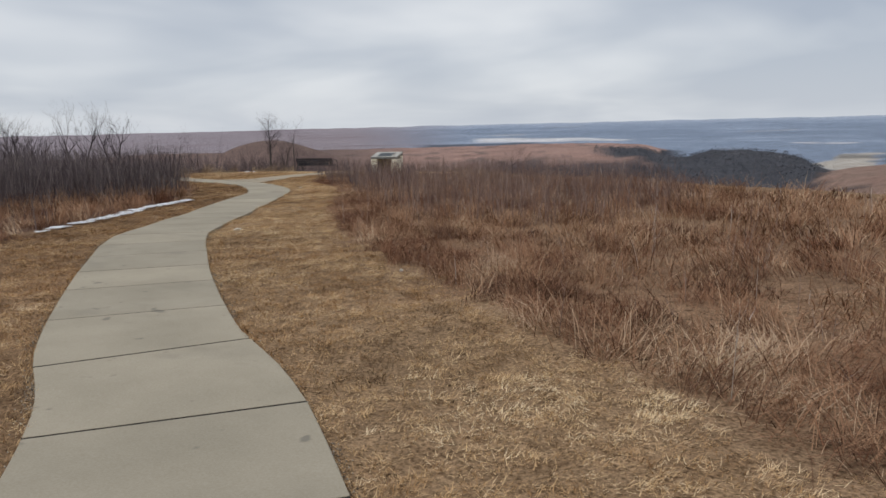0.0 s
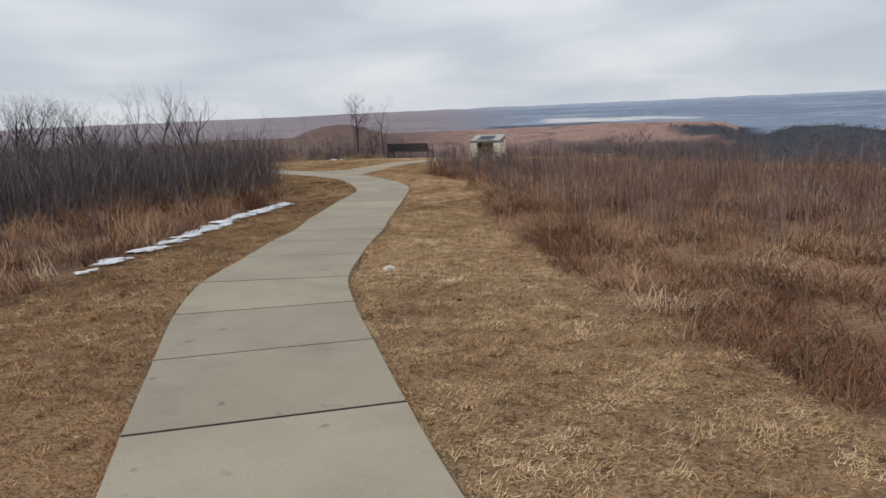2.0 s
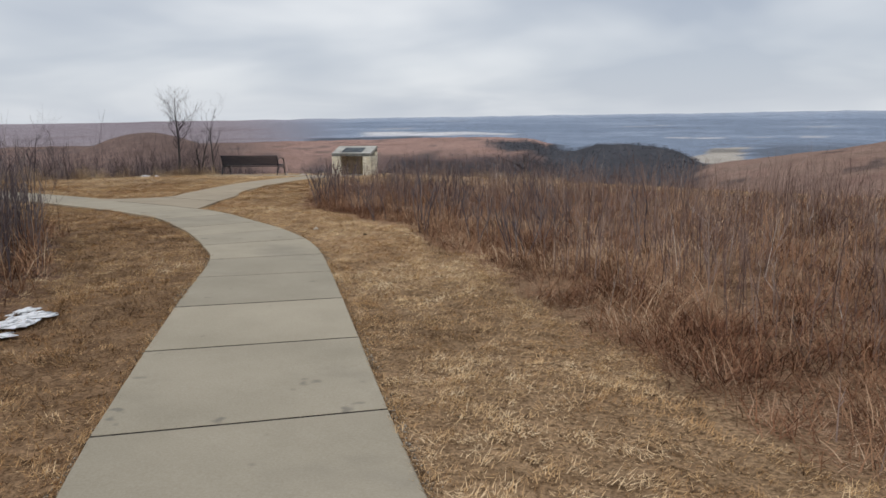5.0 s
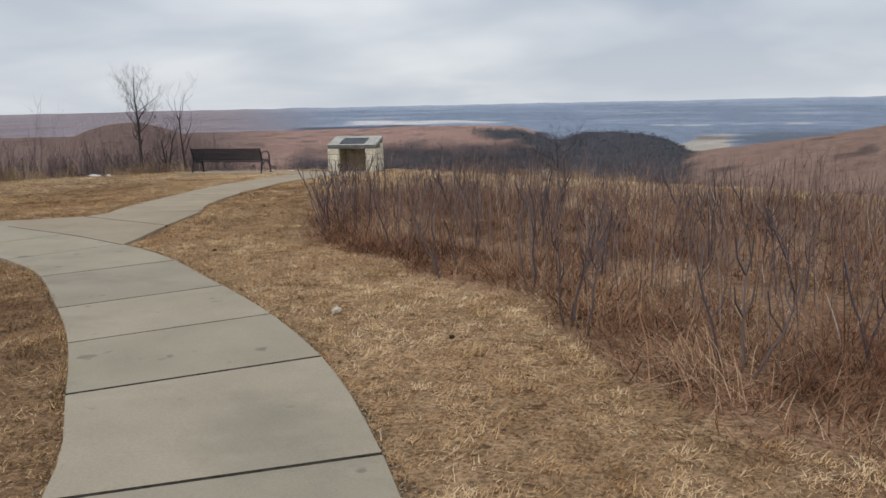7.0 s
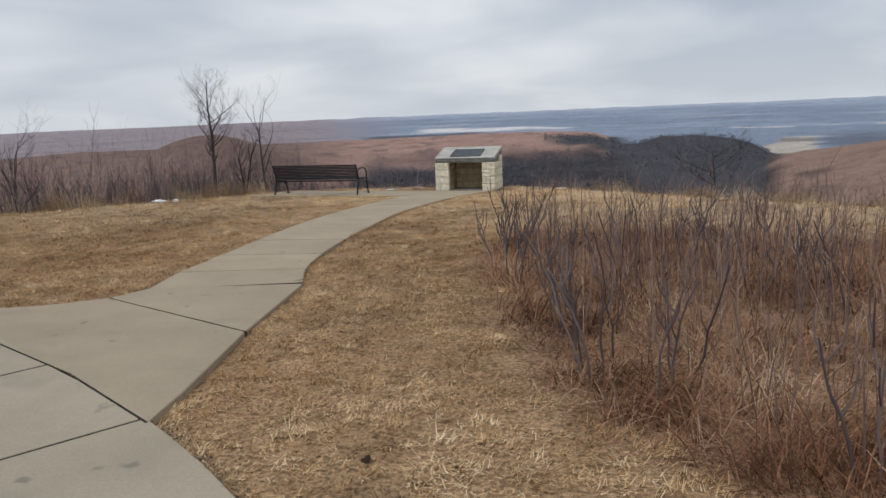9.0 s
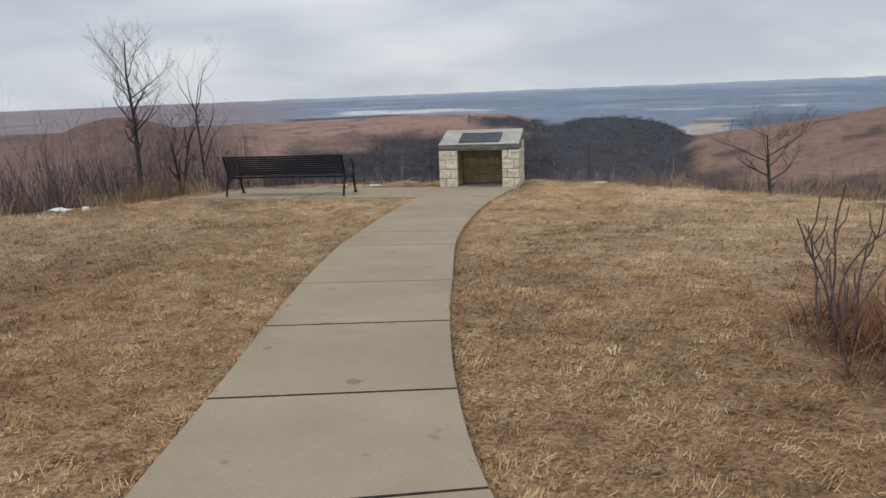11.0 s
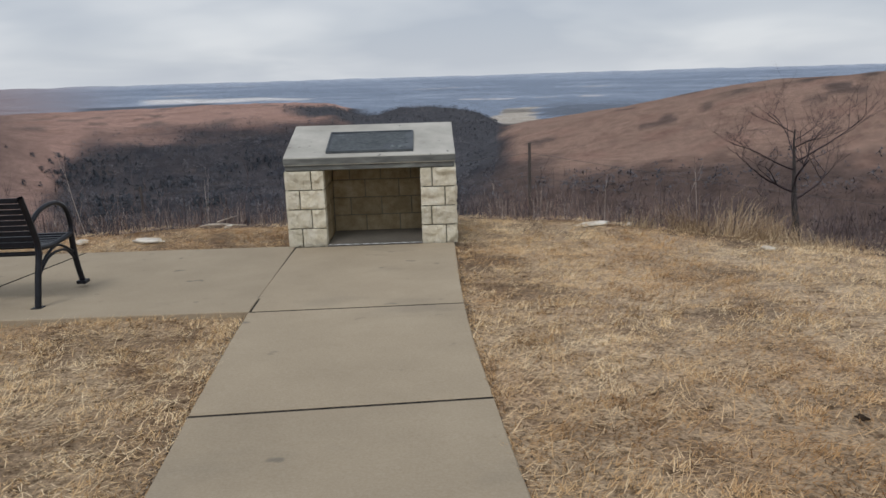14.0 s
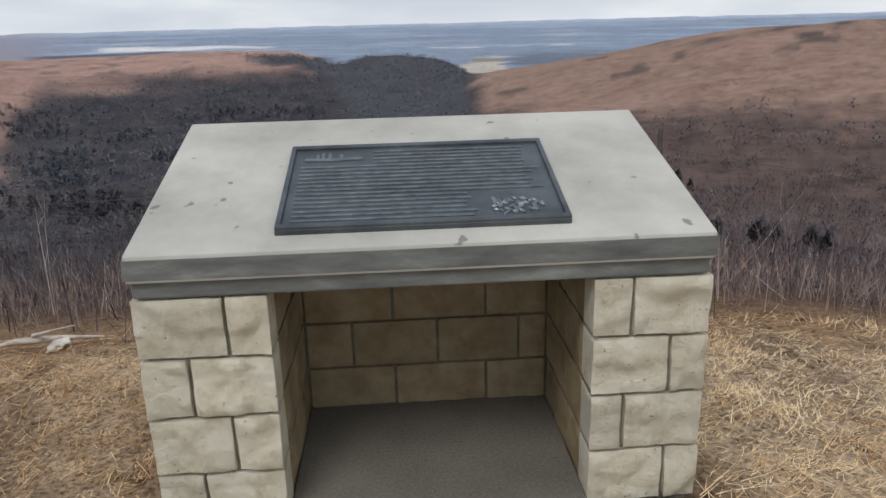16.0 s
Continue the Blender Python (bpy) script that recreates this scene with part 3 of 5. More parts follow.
def slab_poly(outline, parent, material="concrete"):
    """One cast slab with softened top edges, from its outline."""
    pts = [Vector(q) for q in outline]
    if sum(a.x * b.y - b.x * a.y for a, b in zip(pts, pts[1:] + pts[:1])) < 0:
        pts.reverse()
    n = len(pts)
    ins = []
    for i in range(n):
        t = (pts[(i + 1) % n] - pts[i - 1]).normalized()
        ins.append(pts[i] + Vector((-t.y, t.x)) * 0.006)
    bm = bmesh.new()
    rings = []
    for ring, dz in ((pts, -0.12), (pts, 0.013), (ins, 0.018)):
        rings.append([bm.verts.new((q.x, q.y, float(rise(q.y)) + dz)) for q in ring])
    for lo, hi in zip(rings, rings[1:]):
        for i in range(n):
            bm.faces.new((lo[i], lo[(i + 1) % n], hi[(i + 1) % n], hi[i]))
    top = bm.faces.new(rings[-1])
    bmesh.ops.triangulate(bm, faces=[top])
    bmesh.ops.recalc_face_normals(bm, faces=bm.faces[:])
    return part("slab", bm, material, parent)


def joint(quad, parent, top=0.0152):
    """A strip of dark dirt and felt sunk between two slabs."""
    bm = bmesh.new()
    lo = [bm.verts.new((x, y, float(rise(y)) - 0.1)) for x, y in quad]
    hi = [bm.verts.new((x, y, float(rise(y)) + top)) for x, y in quad]
    bm.faces.new(hi)
    for i in range(4):
        bm.faces.new((lo[i], lo[(i + 1) % 4], hi[(i + 1) % 4], hi[i]))
    bmesh.ops.recalc_face_normals(bm, faces=bm.faces[:])
    return part("joint_filler", bm, "joint_felt", parent)


def strip_slabs(line, cuts, parent, material="concrete"):
    """Slabs along a centre line (x, y, width), cut at the given lengths."""
    c = spline(line)
    t = np.gradient(c[:, :2], axis=0)
    t /= np.linalg.norm(t, axis=1, keepdims=True)
    s = np.concatenate([[0], np.cumsum(np.linalg.norm(np.diff(c[:, :2], axis=0), axis=1))])

    def edge(u, sign):
        x, y, w = (np.interp(u, s, c[:, k]) for k in range(3))
        tx, ty = np.interp(u, s, t[:, 0]), np.interp(u, s, t[:, 1])
        return (float(x - sign * ty * w / 2), float(y + sign * tx * w / 2))

    if isinstance(cuts, float):
        cuts = np.arange(0.35, s[-1], cuts)
    else:
        cuts = [s[np.argmin(np.hypot(c[:, 0] - q[0], c[:, 1] - q[1]))] for q in cuts]
    gaps = [(0.013, 0.009, 0.011)[k % 3] for k in range(len(cuts))]
    for a, b, ga, gb in zip(cuts, cuts[1:], gaps, gaps[1:]):
        us = np.linspace(a + ga, b - gb, 5)
        slab_poly([edge(u, 1) for u in us] + [edge(u, -1) for u in us[::-1]], parent, material)
    for u, gap in zip(cuts, gaps):
        joint([edge(u - gap, 1), edge(u + gap, 1), edge(u + gap, -1), edge(u - gap, -1)], parent)


walkway = tagged(empty("pavement", pose(0, 0, 0), "grey broom-finished concrete walk with cut joints", "walkway", kind="structure"))


# ---- overlook monument ----
def rough_stone(x0, x1, z0, z1, y0, y1, seed, face="front"):
    """A rock-faced block: a slab whose outward face is split and uneven."""
    r = random.Random(seed)
    nx, nz = max(3, int((x1 - x0) / 0.015)), max(3, int((z1 - z0) / 0.015))
    bm = bmesh.new()
    off = Vector((r.uniform(0, 50), r.uniform(0, 50), 0))
    grid = []
    for j in range(nz + 1):
        row = []
        for i in range(nx + 1):
            u, v = i / nx, j / nz
            px, pz = (x1 - x0) * u, (z1 - z0) * v
            rim = min(px, x1 - x0 - px, pz, z1 - z0 - pz)
            q = Vector((px, pz, 0))
            step = noise.noise(off + q * 9)                 # split planes, with short steps between them
            bulge = min(1.0, 0.55 + rim * 40) * (0.014 + 0.009 * math.tanh(step * 7) + 0.008 * noise.noise(off + q * 24) + 0.005 * noise.noise(off + q * 60))
            row.append(bm.verts.new((x0 + (x1 - x0) * u, y0 - max(0.0, bulge), z0 + (z1 - z0) * v)))
        grid.append(row)
    for j in range(nz):
        for i in range(nx):
            bm.faces.new((grid[j][i], grid[j][i + 1], grid[j + 1][i + 1], grid[j + 1][i]))
    border = [(0, i) for i in range(nx + 1)] + [(j, nx) for j in range(1, nz + 1)] + [(nz, i) for i in range(nx - 1, -1, -1)] + [(j, 0) for j in range(nz - 1, 0, -1)]
    back = {q: bm.verts.new((grid[q[0]][q[1]].co.x, y1, grid[q[0]][q[1]].co.z)) for q in border}
    for q, s in zip(border, border[1:] + border[:1]):
        bm.faces.new((grid[s[0]][s[1]], grid[q[0]][q[1]], back[q], back[s]))
        bm.edges.get((grid[s[0]][s[1]], grid[q[0]][q[1]])).smooth = False
    return bm


def build_monument():
    mon = empty("stone_monument", pose(0, 0, 0), "limestone block monument with sloped concrete cap and bronze plaque", "monument")
    H, D, W = 0.76, 0.82, 0.832          # pier height, depth, half width
    IN_L, IN_R = -0.455, 0.485              # sides of the recess
    slope = 0.29

    def under(y):
        return H + slope * y

    # mortar cores, set back from the stone faces
    for x0, x1 in ((-W + 0.02, IN_L - 0.02), (IN_R + 0.02, W - 0.02)):
        bm = bmesh.new()
        box(bm, x0, x1, 0.022, D - 0.02, -0.05, H - 0.004)
        for v in bm.verts:
            if v.co.z > 0.5:
                v.co.z = under(v.co.y) - 0.006
        part("mortar_core", bm, "mortar", mon)
    bm = bmesh.new()
    box(bm, IN_L - 0.03, IN_R + 0.03, D - 0.13, D - 0.02, -0.05, under(D - 0.13) - 0.01)
    part("mortar_core", bm, "mortar", mon)
    # front stones of both piers
    seed = 0
    hh, g = H / 4, 0.006
    for c in range(4):
        z0, z1 = c * hh + g, (c + 1) * hh - g
        for x0, x1, cut in ((-W, IN_L, 0.68 if c % 2 else 0.34), (IN_R, W, 0.33 if c % 2 else 0.66)):
            cut += (0.03, -0.04, 0.02, 0.0)[c]
            m = x0 + (x1 - x0) * cut
            for a, b in ((x0, m - g), (m + g, x1)):
                seed += 1
                part("stone", rough_stone(a, b, z0, z1, 0.012, 0.12, seed), "limestone", mon, "", True)
    # side faces, within the recess and outside; those within take the shaded colour
    for c in range(6):
        for wall, sgn in ((IN_L, 1), (IN_R, -1), (-W, -1), (W, 1)):
            y = 0.13
            lengths = (0.26, 0.42) if c % 2 else (0.40, 0.28)
            for ln in lengths:
                y1 = min(y + ln, D - 0.015 if wall in (-W, W) else D - 0.135)
                top = min((c + 1) * hh - g, under(y) - 0.01)
                if y1 - y > 0.06 and top - c * hh > 0.05:
                    seed += 1
                    bm = rough_stone(0, y1 - y - 2 * g, c * hh + g, top, 0, 0.06, seed)
                    for v in bm.verts:
                        if wall in (IN_L, IN_R):
                            v.co.y = v.co.y * 0.35 if v.co.y < 0 else v.co.y
                        along, outw = v.co.x, -v.co.y
                        v.co.x, v.co.y = wall + sgn * (outw - 0.008), y + g + along
                    bmesh.ops.recalc_face_normals(bm, faces=bm.faces[:])
                    part("stone", bm, "limestone" if wall in (-W, W) else "shaded_buff_limestone", mon, "", True)
                y = y1
    # back wall of the recess, its shade also in the stone colour
    for c in range(5):
        x, k = IN_L, 0
        lens = (0.18, 0.33, 0.32, 0.3) if c % 2 else (0.34, 0.36, 0.24)
        while x < IN_R - 0.02:
            x1 = min(x + lens[k % len(lens)], IN_R)
            top = min((c + 1) * hh - g, under(D - 0.16) - 0.01)
            if top - c * hh > 0.04 and x1 - x > 0.05:
                seed += 1
                bm = rough_stone(x + g, x1 - g, c * hh + g, top, D - 0.145, D - 0.10, seed)
                for v in bm.verts:
                    if v.co.y < D - 0.145:
                        v.co.y = D - 0.145 + (v.co.y - D + 0.145) * 0.35
                part("stone", bm, "shaded_buff_limestone", mon, "", True)
            x, k = x1, k + 1
    # floor of the recess, stained and with its shade painted into the colour
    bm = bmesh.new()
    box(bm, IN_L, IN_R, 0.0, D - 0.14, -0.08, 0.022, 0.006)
    part("hearth_slab", bm, "shaded_stained_concrete", mon)

    # white salt line along the front of the hearth, shaped as a thin bead
    bead = Pile()
    bx = np.linspace(IN_L + 0.005, IN_R - 0.005, 40)
    bead.tube([(x, -0.004 + 0.002 * math.sin(x * 37) + 0.002 * math.sin(x * 91), 0.0205) for x in bx], [0.0026 + 0.0012 * math.sin(x * 67) for x in bx], 0.5, 6)
    ob = new("sealant_bead", bead.mesh("sealant_bead", "old_snow", True))
    ob.parent = mon
    tagged(ob, "thin white salt line")

    # sloped cap: a moulded slab with a step under its front edge
    X, Y0, Y1 = W - 0.004, -0.014, D + 0.02
    nrm = Vector((0, -slope, 1)).normalized()

    def capbox(x, y0, y1, lo, hi, bevel):
        bm = bmesh.new()
        box(bm, -x, x, y0, y1, 0, hi - lo, bevel)
        for v in bm.verts:
            v.co.z += under(v.co.y) + lo
        return bm

    cap_ob = part("cap_slab", capbox(X, Y0, Y1, 0.055, 0.135, 0.009), "cast_concrete", mon, "sloped grey cast-concrete cap slab")
    # the lip takes the same dark colour as the front edge
    part("cap_lip", capbox(X - 0.008, Y0 + 0.016, Y1 - 0.01, 0.0, 0.053, 0.008), "stained_cast_concrete", cap_ob, "dark lower lip")
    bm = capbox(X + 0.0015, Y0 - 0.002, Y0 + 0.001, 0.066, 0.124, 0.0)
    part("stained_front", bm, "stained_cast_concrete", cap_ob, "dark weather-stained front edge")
    # bronze plaque with a moulded border, lines of raised writing and two reliefs
    def lay(bm):
        for v in bm.verts:
            v.co.z += under(v.co.y) + 0.135
        return bm

    PX, PY0, PY1 = 0.425, 0.06, 0.565
    bm = bmesh.new()
    box(bm, -PX, PX, PY0, PY1, -0.004, 0.016, 0.003)
    pl = part("plaque", lay(bm), "dark_bronze", mon, "dark bronze plaque with raised lettering and reliefs")
    for x0, x1, y0, y1 in ((-PX, PX, PY0, PY0 + 0.016), (-PX, PX, PY1 - 0.016, PY1), (-PX, -PX + 0.016, PY0 + 0.016, PY1 - 0.016), (PX - 0.016, PX, PY0 + 0.016, PY1 - 0.016)):
        bm = bmesh.new()
        box(bm, x0, x1, y0, y1, 0.014, 0.026, 0.004)
        part("border", lay(bm), "dark_bronze", pl)
    r = random.Random(5)
    rows = 18
    for k in range(rows):
        y = PY1 - 0.045 - k * (PY1 - PY0 - 0.085) / (rows - 1)
        x0, x1 = (-0.15 if k < 4 else -0.385), (0.385 if k < 12 else 0.16)
        bm = bmesh.new()
        box(bm, x0, x1 - r.uniform(0, 0.05), y - 0.0040, y + 0.0040, 0.015, 0.0195, 0.0015)
        part("line_of_writing", lay(bm), "worn_bronze", pl)
    # small boat relief at the upper corner
    bm = bmesh.new()
    for i in range(10):
        u = -0.375 + i * 0.019
        box(bm, u, u + 0.0195, PY1 - 0.105 + 0.006 * abs(i - 4.5) / 4.5, PY1 - 0.09 + 0.004 * abs(i - 4.5) / 4.5, 0.015, 0.021, 0.002)
    for u in (-0.34, -0.322, -0.30, -0.262):
        box(bm, u, u + 0.012, PY1 - 0.09, PY1 - 0.055 + r.uniform(-0.008, 0.008), 0.015, 0.02, 0.002)
    part("boat_relief", lay(bm), "worn_bronze", pl, "small raised boat relief")
    # oval relief at the lower corner
    bm = bmesh.new()
    for i in range(46):
        a, q = r.uniform(0, 6.28), math.sqrt(r.uniform(0, 1))
        u, v = 0.275 + 0.085 * q * math.cos(a), PY0 + 0.085 + 0.042 * q * math.sin(a)
        s = r.uniform(0.004, 0.013)
        made = bmesh.ops.create_icosphere(bm, subdivisions=1, radius=1.0, matrix=Matrix.LocRotScale((u, v, 0.016), Euler((0, 0, r.uniform(0, 3))), (s * 1.7, s * 0.7, 0.008)))
    part("oval_relief", lay(bm), "worn_bronze", pl, "oval raised landscape relief")
    return mon


build_monument()


# ---- bench ----
def build_bench():
    z0 = float(rise(-1.95)) + 0.02
    bench = empty("park_bench", pose(-3.28, -1.92, z0, 0, 0, 1.0), "long black metal slatted bench with curved arms", "bench")
    L, TOP = 1.165, 0.77
    # side frames: local y is forward, the back stands at y = -0.3
    for sx in (-1, 1):
        x = sx * L
        fr = Pile()
        def rod(pts, rad, fr=fr, x=x):
            c = np.array([(0, a, b) for a, b in pts], float)
            fr.tube(np.array(spline(c))[::6] + (x, 0, 0), np.full(len(np.array(spline(c))[::6]), rad), 0.5, 8)
        rod([(-0.36, 0.0), (-0.30, 0.2), (-0.235, 0.40), (-0.29, 0.60), (-0.36, TOP)], 0.021)          # rear leg and upright
        rod([(0.33, 0.0), (0.27, 0.2), (0.25, 0.40)], 0.021)                                           # front leg
        rod([(-0.235, 0.40), (0.0, 0.385), (0.25, 0.405)], 0.018)                                     # seat rail
        rod([(-0.285, 0.585), (-0.12, 0.655), (0.08, 0.665), (0.22, 0.60), (0.265, 0.48), (0.25, 0.40)], 0.017)   # arm
        rod([(-0.30, 0.20), (-0.15, 0.30), (0.0, 0.325), (0.15, 0.30), (0.27, 0.2)], 0.010)
        rod([(-0.285, 0.26), (0.0, 0.37), (0.262, 0.26)], 0.010)
        ob = new("side_frame", fr.mesh("side_frame", "black_enamel", True))
        ob.parent = bench
        for fy in (-0.36, 0.33):
            bm = bmesh.new()
            box(bm, x - 0.035, x + 0.035, fy - 0.04, fy + 0.04, -0.004, 0.022, 0.006)
            part("foot", bm, "black_enamel", ob)
    nb = 9
    for k in range(nb):
        t = k / (nb - 1)
        zz = 0.435 + t * (TOP - 0.45)
        yy = -0.245 - 0.125 * t**1.2
        bm = bmesh.new()
        box(bm, -L + 0.012, L - 0.012, yy - 0.007, yy + 0.007, zz - 0.0165, zz + 0.0165, 0.004)
        part("back_slat", bm, "black_enamel", bench)
    for k in range(9):
        yy = -0.20 + k * 0.056
        zz = 0.405 - 0.02 * math.sin(k / 8 * math.pi)
        bm = bmesh.new()
        box(bm, -L + 0.012, L - 0.012, yy - 0.02, yy + 0.02, zz - 0.007, zz + 0.007, 0.004)
        part("seat_slat", bm, "black_enamel", bench)
    bm = bmesh.new()
    bmesh.ops.create_cone(bm, cap_ends=True, segments=10, radius1=0.016, radius2=0.016, depth=2 * L, matrix=pose(0, -0.20, 0.36, 0, 90, 0))
    part("cross_rail", bm, "black_enamel", bench)


build_bench()


# ---- bare trees and shrubs ----
def branch(pile, twigs, start, way, length, rad, depth, r, up=0.25, spread=0.75, kids=3):
    """One limb with its side limbs, ending in twigs."""
    n = 5
    pts, d = [np.array(start, float)], np.array(way, float)
    for i in range(n):
        d = d + np.array([r.uniform(-0.2, 0.2), r.uniform(-0.2, 0.2), r.uniform(-0.12, 0.12) + up * 0.16])
        d /= np.linalg.norm(d)
        pts.append(pts[-1] + d * length / n)
    rads = np.linspace(rad, rad * 0.5, n + 1)
    pile.tube(pts, rads, r.uniform(0.0, 0.4), 5 if rad > 0.012 else 3)
    if depth == 0:
        for k in range(7):
            i = r.randint(1, n)
            a = r.uniform(0, 6.28)
            w = np.array([math.cos(a), math.sin(a), r.uniform(0.2, 1.0)]) + 0.9 * d
            w /= np.linalg.norm(w)
            ln = length * r.uniform(0.25, 0.55)
            q = pts[i]
            mid = q + w * ln * 0.5 + np.array([r.uniform(-1, 1), r.uniform(-1, 1), 0.3]) * ln * 0.08
            twigs.tube([q, mid, q + w * ln], [rad * 0.42, rad * 0.32, rad * 0.15], r.uniform(0.0, 0.5), 3)
        return
    for k in range(kids):
        i = r.randint(2, n) if k else n
        a = r.uniform(0, 6.28)
        out = np.array([math.cos(a), math.sin(a), r.uniform(-0.05, 0.55)])
        w = d * (1 - spread * 0.5) + out * spread
        branch(pile, twigs, pts[i], w / np.linalg.norm(w), length * r.uniform(0.55, 0.78), rads[i] * r.uniform(0.55, 0.75), depth - 1, r, up, spread, kids)


def bare_tree(name, x, y, z, tall, seed, label, rad=0.05, stems=1, depth=3, kids=4, spread=0.8, lean=(0, 0), first=0.42, limb=(0.20, 0.31), leader=False):
    tree = empty(name, pose(x, y, z), label, "tree")
    trunk, crown, r = Pile(), Pile(), random.Random(seed)
    if leader:                                     # one trunk to the top, limbs all along it, longest at mid crown
        pts, way = [np.array([0, 0, -0.1])], np.array([lean[0], lean[1], 1.0])
        for i in range(10):
            way = way + np.array([r.uniform(-0.10, 0.10), r.uniform(-0.10, 0.10), 0.25])
            way /= np.linalg.norm(way)
            pts.append(pts[-1] + way * tall * 0.088)
        rads = np.linspace(rad, rad * 0.14, 11)
        trunk.tube(pts, rads, 0.4, 8)
        for k in range(stems):
            t = first + (0.98 - first) * k / (stems - 1)
            i = min(9, int(t * 10))
            q = pts[i] + (pts[i + 1] - pts[i]) * (t * 10 - i)
            a = k * 2.4 + r.uniform(-0.5, 0.5)
            w = np.array([math.cos(a) * spread, math.sin(a) * spread, r.uniform(0.45, 0.9)])
            ln = tall * (limb[0] + (limb[1] - limb[0]) * math.sin(math.pi * (t - first + 0.08) / (1.08 - first)))
            branch(crown, crown, q, w / np.linalg.norm(w), ln, max(0.007, rads[i] * 0.5), depth - 1, r, 0.3, 0.7, kids - 1)
    for s in range(0 if leader else stems):
        a = r.uniform(0, 6.28)
        off = 0.35 if stems > 1 else 0.05
        way = np.array([math.cos(a) * off + lean[0], math.sin(a) * off + lean[1], 1.0])
        way /= np.linalg.norm(way)
        pts = [np.array([0, 0, -0.1])]
        for i in range(5):
            way = way + np.array([r.uniform(-0.07, 0.07), r.uniform(-0.07, 0.07), 0])
            way /= np.linalg.norm(way)
            pts.append(pts[-1] + way * tall * (0.62 / 5))
        rads = np.linspace(rad, rad * 0.5, 6)
        trunk.tube(pts, rads, 0.4, 8)
        for k in range(kids + 3):
            i = r.randint(max(1, round(5 * first)), 5) if k > 1 else 5
            a = k * 2.4 + r.uniform(-0.5, 0.5)
            out = np.array([math.cos(a), math.sin(a), r.uniform(0.35, 0.9)])
            w = out * spread + way * (0.9 if k < 2 else 0.35)
            branch(crown, crown, pts[i], w / np.linalg.norm(w), tall * r.uniform(*limb), rads[i] * 0.62, depth - 1, r, 0.35, spread, kids - 1)
    for nm, p, mt in (("trunk", trunk, "grey_bark"), ("crown", crown, "dark_twigs")):
        ob = new(nm, p.mesh(nm, mt, True))
        ob.parent = tree
    return tree


def hgt(x, y):
    return float(height(x, y))


bare_tree("bare_tree", -6.85, -1.5, hgt(-6.85, -1.5), 3.9, 11, "leafless tree with a single trunk and oval open crown", 0.062, 17, depth=3, kids=5, spread=0.85, first=0.36, limb=(0.07, 0.19), leader=True)
bare_tree("bare_tree", -6.5, -0.6, hgt(-6.5, -0.6), 2.2, 15, "small leafless tree with thin spreading branches", 0.035, 2, 3, 4)
bare_tree("bare_tree", -6.9, 1.1, hgt(-6.9, 1.1), 3.5, 22, "slim leafless sapling forking near its top", 0.04, 1, 3, 3, 0.55)
bare_tree("bare_tree", 6.55, 4.37, hgt(6.55, 4.37), 2.65, 31, "low wide leafless tree with crooked limbs below the rim", 0.075, 10, 3, 5, 1.1, first=0.52, limb=(0.18, 0.34), leader=True)
for k in range(9):
    r = random.Random(60 + k)
    x, y = -9.8 + k * 0.85 + r.uniform(-0.3, 0.3), -15.2 - (8 - k) * 0.25 + r.uniform(-0.6, 0.9)
    tagged(bare_tree("bare_tree", x, y - 2.2, hgt(x, y - 2.2), r.uniform(2.0, 2.7), 70 + k, "small leafless tree standing out of a dense thicket", 0.045, 2, 3, 4, 0.6, limb=(0.22, 0.34)), group="saplings over the thicket")
bare_tree("bare_tree", -12.4, -3.1, hgt(-12.4, -3.1), 3.9, 41, "leafless tree below the brow of the hill", 0.06, 1, 3, 4, 0.7)


def shrub(seed, tall, stems):
    """A bare shrub of upright crooked stems."""
    r = random.Random(seed)
    top = empty("bare_shrub", pose(0, 0, 0), "dark leafless sumac shrub with crooked upright stems", "shrub", "sumac shrubs")
    for s in range(stems):
        p = Pile()
        a, o = r.uniform(0, 6.28), r.uniform(0.0, 0.14)
        pts = [np.array([math.cos(a) * o, math.sin(a) * o, -0.05])]
        d = np.array([math.cos(a) * 0.22, math.sin(a) * 0.22, 1.0])
        hgt_s = tall * r.uniform(0.7, 1.05)
        for i in range(6):
            d = d + np.array([r.uniform(-0.28, 0.28), r.uniform(-0.28, 0.28), 0.12])
            d /= np.linalg.norm(d)
            pts.append(pts[-1] + d * hgt_s / 6)
        p.tube(pts, np.linspace(0.0075, 0.004, 7), r.uniform(0.4, 0.75), 5)
        for k in range(r.randint(2, 4)):
            i = r.randint(3, 5)
            a2 = r.uniform(0, 6.28)
            w = np.array([math.cos(a2) * 0.6, math.sin(a2) * 0.6, 0.9])
            ln = hgt_s * r.uniform(0.15, 0.32)
            mid = pts[i] + w * ln * 0.55
            end = mid + np.array([w[0] * 0.25, w[1] * 0.25, 1.0]) * ln * 0.55
            p.tube([pts[i], mid, end], [0.0045, 0.004, 0.0032], r.uniform(0.4, 0.75), 4)
        ob = new("stem", p.mesh("stem", "dark_twigs", True))
        ob.parent = top
    return top


